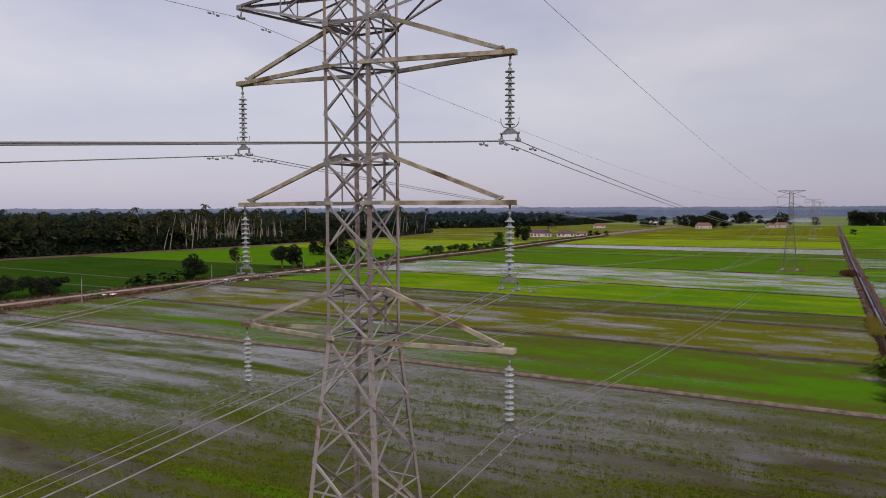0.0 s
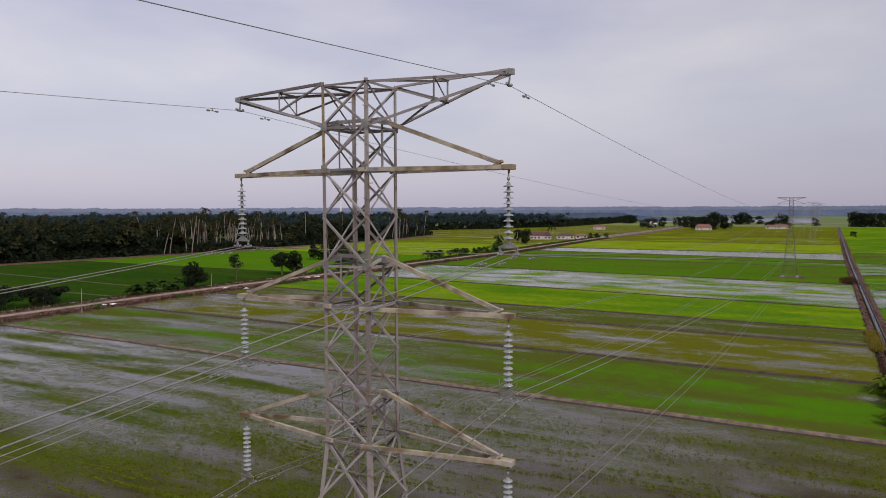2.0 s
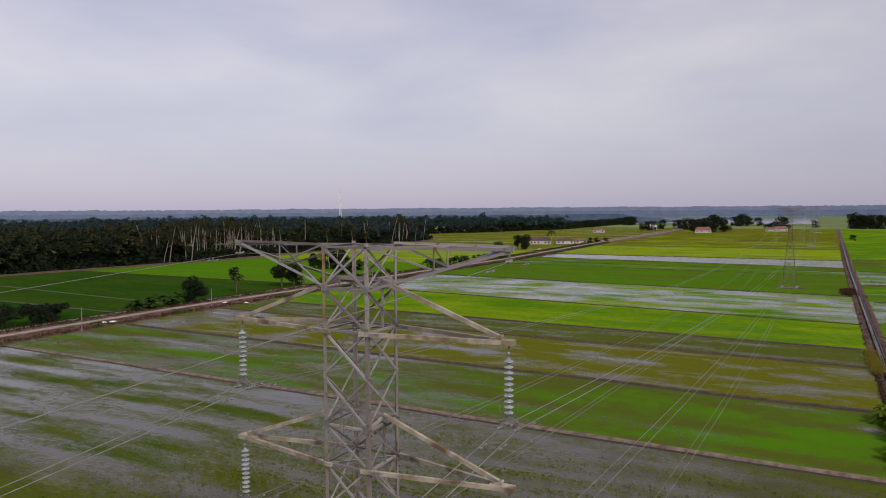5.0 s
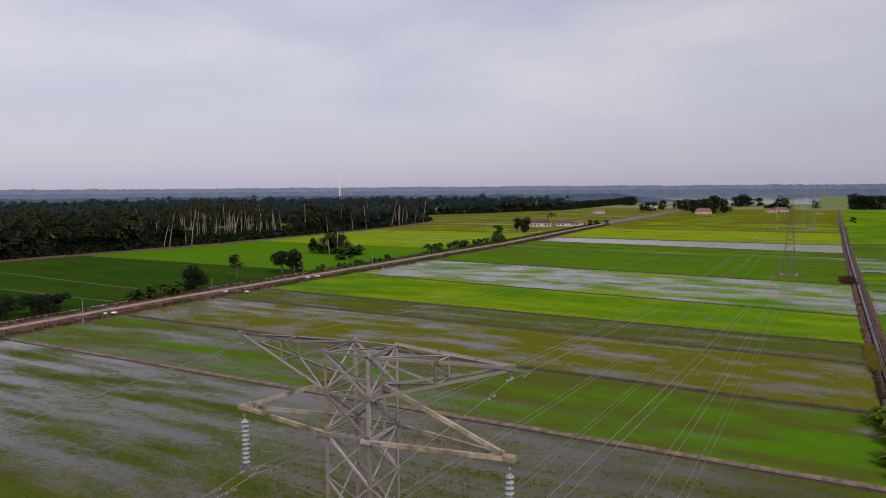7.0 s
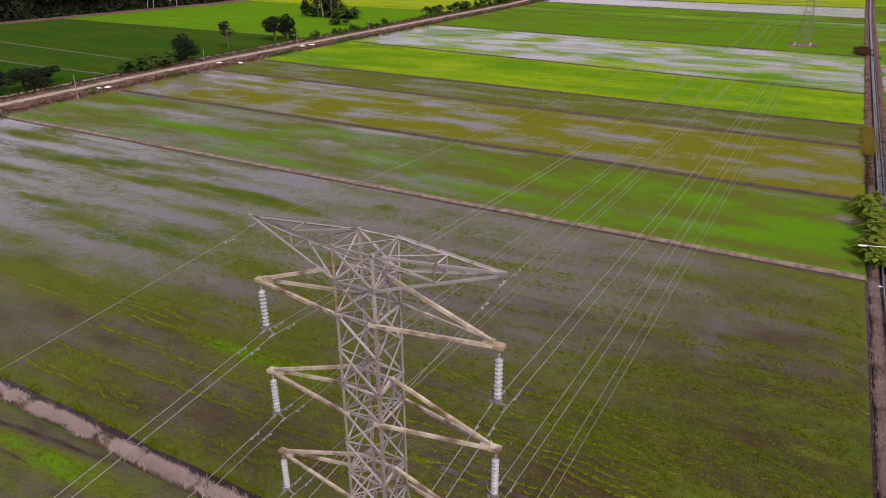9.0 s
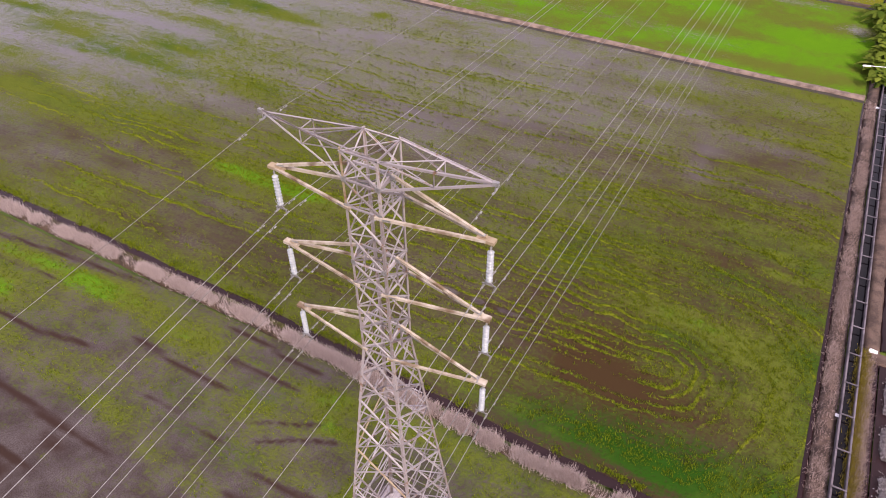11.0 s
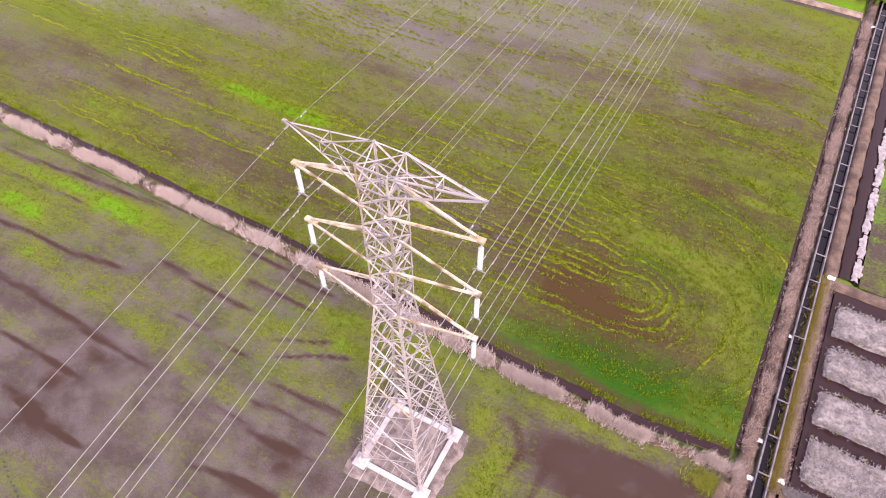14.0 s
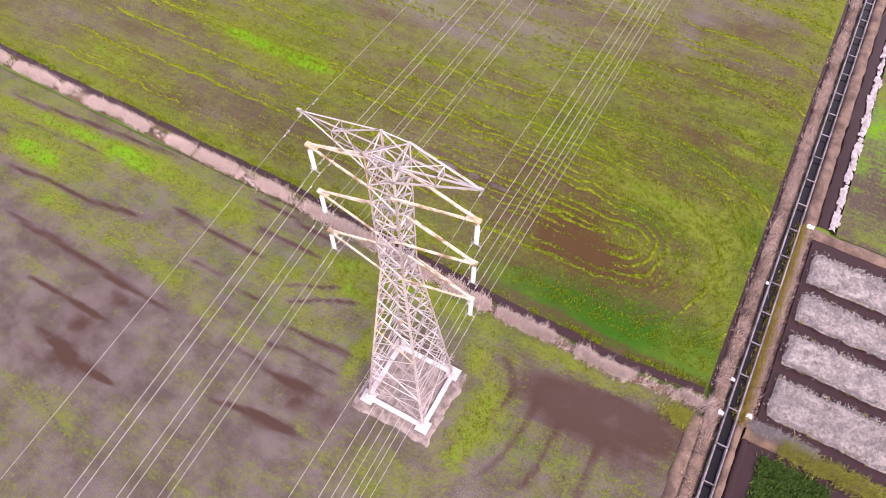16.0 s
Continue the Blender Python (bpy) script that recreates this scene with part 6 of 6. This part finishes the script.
tagged(tufts("weeds", p, 0.0, 0.35, 0.35, 6, LEAF_MID, 7, 0.07), "dark green weeds on wet ground", "weeds", kind="stuff")


def rice_tufts(name, label, field, x0, x1, y0, y1, n, seed):
    r = np.random.default_rng(seed)
    x, y = r.uniform(x0, x1, n), r.uniform(y0, y1, n)
    c, _, _, _, row, ridge = field(x, y)
    on_row = np.abs(row - np.floor(row) - 0.5) > 0.36
    c = c + 0.5 * (fbm(x * 1.2, y * 1.2, 77, 2) - 0.5)
    k = np.clip((c - 0.25) * 0.6, 0, 0.35) + np.where(on_row, np.clip(ridge * 1.4 - 0.2, 0, 1), 0)
    k = r.uniform(0, 1, n) < k * np.clip((x + 66) / 35, 0, 1) * np.clip((74 - y) / 30, 0, 1)
    return tagged(tufts(name, np.column_stack([x, y])[k], -0.02, 0.22, 0.20, 4, RICE, seed, 0.030), label, "rice", kind="stuff")


rice_tufts("rice_seedlings", "young rice standing in rows in the wet paddy", near_field, -62, 20.4, 12.3, 71.5, 300000, 8)
rice_tufts("rice_seedlings", "thin young rice between wheel ruts", front_field, -60, 20.4, -14, 8.0, 70000, 9)

# weeds on the road bank and the far canal banks
r = np.random.default_rng(61)
y = r.uniform(40, 560, 9000)
p = np.column_stack([road_x(y) + np.where(r.uniform(0, 1, 9000) < 0.5, r.uniform(2.2, 8.8, 9000), r.uniform(-10.5, -2.8, 9000)), y])
clump = fbm(p[:, 0] / 6, p[:, 1] / 6, 91, 3) > 0.55
tagged(tufts("weeds", p[clump], 0.25, 0.75, 0.7, 6, LEAF_MID, 62, 0.12), "low green weeds on the road bank", "weeds", kind="stuff")
tagged(tufts("dry_grass", p[~clump], 0.25, 0.55, 0.6, 5, BROWN_WEED, 63, 0.10), "dry brown weeds on the road bank", "grass", kind="stuff")
y = 110 + 500 * r.uniform(0, 1, 5000) ** 1.5
p = np.column_stack([canal_x(y) + np.where(r.uniform(0, 1, 5000) < 0.65, r.normal(-1.45, 0.45, 5000), r.normal(1.4, 0.35, 5000)), y])
tagged(tufts("dry_grass", p[::3], 0.12, 0.4, 0.4, 6, BROWN_WEED, 64, 0.06), "dry reddish weeds on the canal bank", "grass", kind="stuff")


# scraps on the canal bank, and footprints in the mud
def scrap(x, y, z, size, seed):
    r = np.random.default_rng(seed)
    m = Mesh()
    n = 5
    v = [(x + (i - 2) * size / 4 + r.normal(0, size * 0.06), y + (j - 2) * size / 5 + r.normal(0, size * 0.06), z + 0.10 * size * (i in (1, 2, 3)) * (j in (1, 2, 3)) + r.uniform(0, 0.16) * size) for i in range(n) for j in range(n)]
    m.add(v, [(i * n + j, (i + 1) * n + j, (i + 1) * n + j + 1, i * n + j + 1) for i in range(n - 1) for j in range(n - 1)])
    v2 = [(a, b, c - 0.03) for a, b, c in v]
    m.add(v2, [(i * n + j, i * n + j + 1, (i + 1) * n + j + 1, (i + 1) * n + j) for i in range(n - 1) for j in range(n - 1)])
    return tagged(new("plastic_scrap", m.data("plastic_scrap", LAMP_WHITE)), "crumpled white plastic scrap lying on the canal bank", "plastic scrap", "scraps on the bank")


for k, (x, y, size) in enumerate(((22.25, 9.6, 0.42), (22.3, 12.7, 0.36), (22.45, 22.7, 0.34), (24.2, 10.4, 0.5), (24.3, 30.3, 0.6), (22.4, 70.5, 0.5))):
    scrap(x, y, 0.22, size, 500 + k)
for k, (x, y, size) in enumerate(((-152.8, 183.7, 1.8), (-151.8, 187.5, 2.0), (-154.4, 144.8, 1.6), (-148.6, 147.9, 1.4), (-160.4, 450.0, 2.2), (-153.7, 103.7, 1.5), (-155.1, 102.1, 1.2))):
    tagged(scrap(x, y, 0.50, size, 520 + k), "pale crumpled sheet lying beside the farm road", "plastic sheet", "sheets by the road")


def footprints():
    line = [(-25.4, -14.2), (-24.6, -15.0), (-23.4, -15.5), (-21.1, -16.1), (-19.1, -15.7), (-17.5, -15.9), (-15.6, -15.8), (-13.8, -15.5)]
    r = np.random.default_rng(71)
    m = Mesh()
    for (ax, ay), (bx, by) in zip(line, line[1:]):
        steps = max(2, int(math.dist((ax, ay), (bx, by)) / 0.42))
        for k in range(steps):
            u = k / steps
            x, y, a = ax + (bx - ax) * u + r.normal(0, 0.07), ay + (by - ay) * u + r.normal(0, 0.10), r.uniform(0, 6.28)
            ring = [(x + r.uniform(0.10, 0.16) * math.cos(a + 0.785 * i), y + r.uniform(0.07, 0.11) * math.sin(a + 0.785 * i), 0.006) for i in range(8)]
            m.add(ring, [tuple(range(8))])
    tagged(new("footprints", m.data("footprints", MUD_AND_SHADE)), "trail of water-filled footprints across the mud", "footprints", kind="stuff")


footprints()
r = np.random.default_rng(83)
p = np.column_stack([r.normal(22.9, 0.9, 700), r.uniform(252, 268, 700)])
tagged(tufts("dry_grass", p, 0.1, 0.9, 0.6, 7, BROWN_WEED, 84, 0.10), "patch of reddish dry weeds beside the canal", "grass", kind="stuff")
p = np.column_stack([r.normal(22.4, 0.5, 700), r.uniform(128, 150, 700)])
tagged(tufts("dry_grass", p, 0.1, 0.7, 0.6, 7, YELLOWGRASS, 85, 0.06), "patch of tan dry grass beside the canal", "grass", kind="stuff")
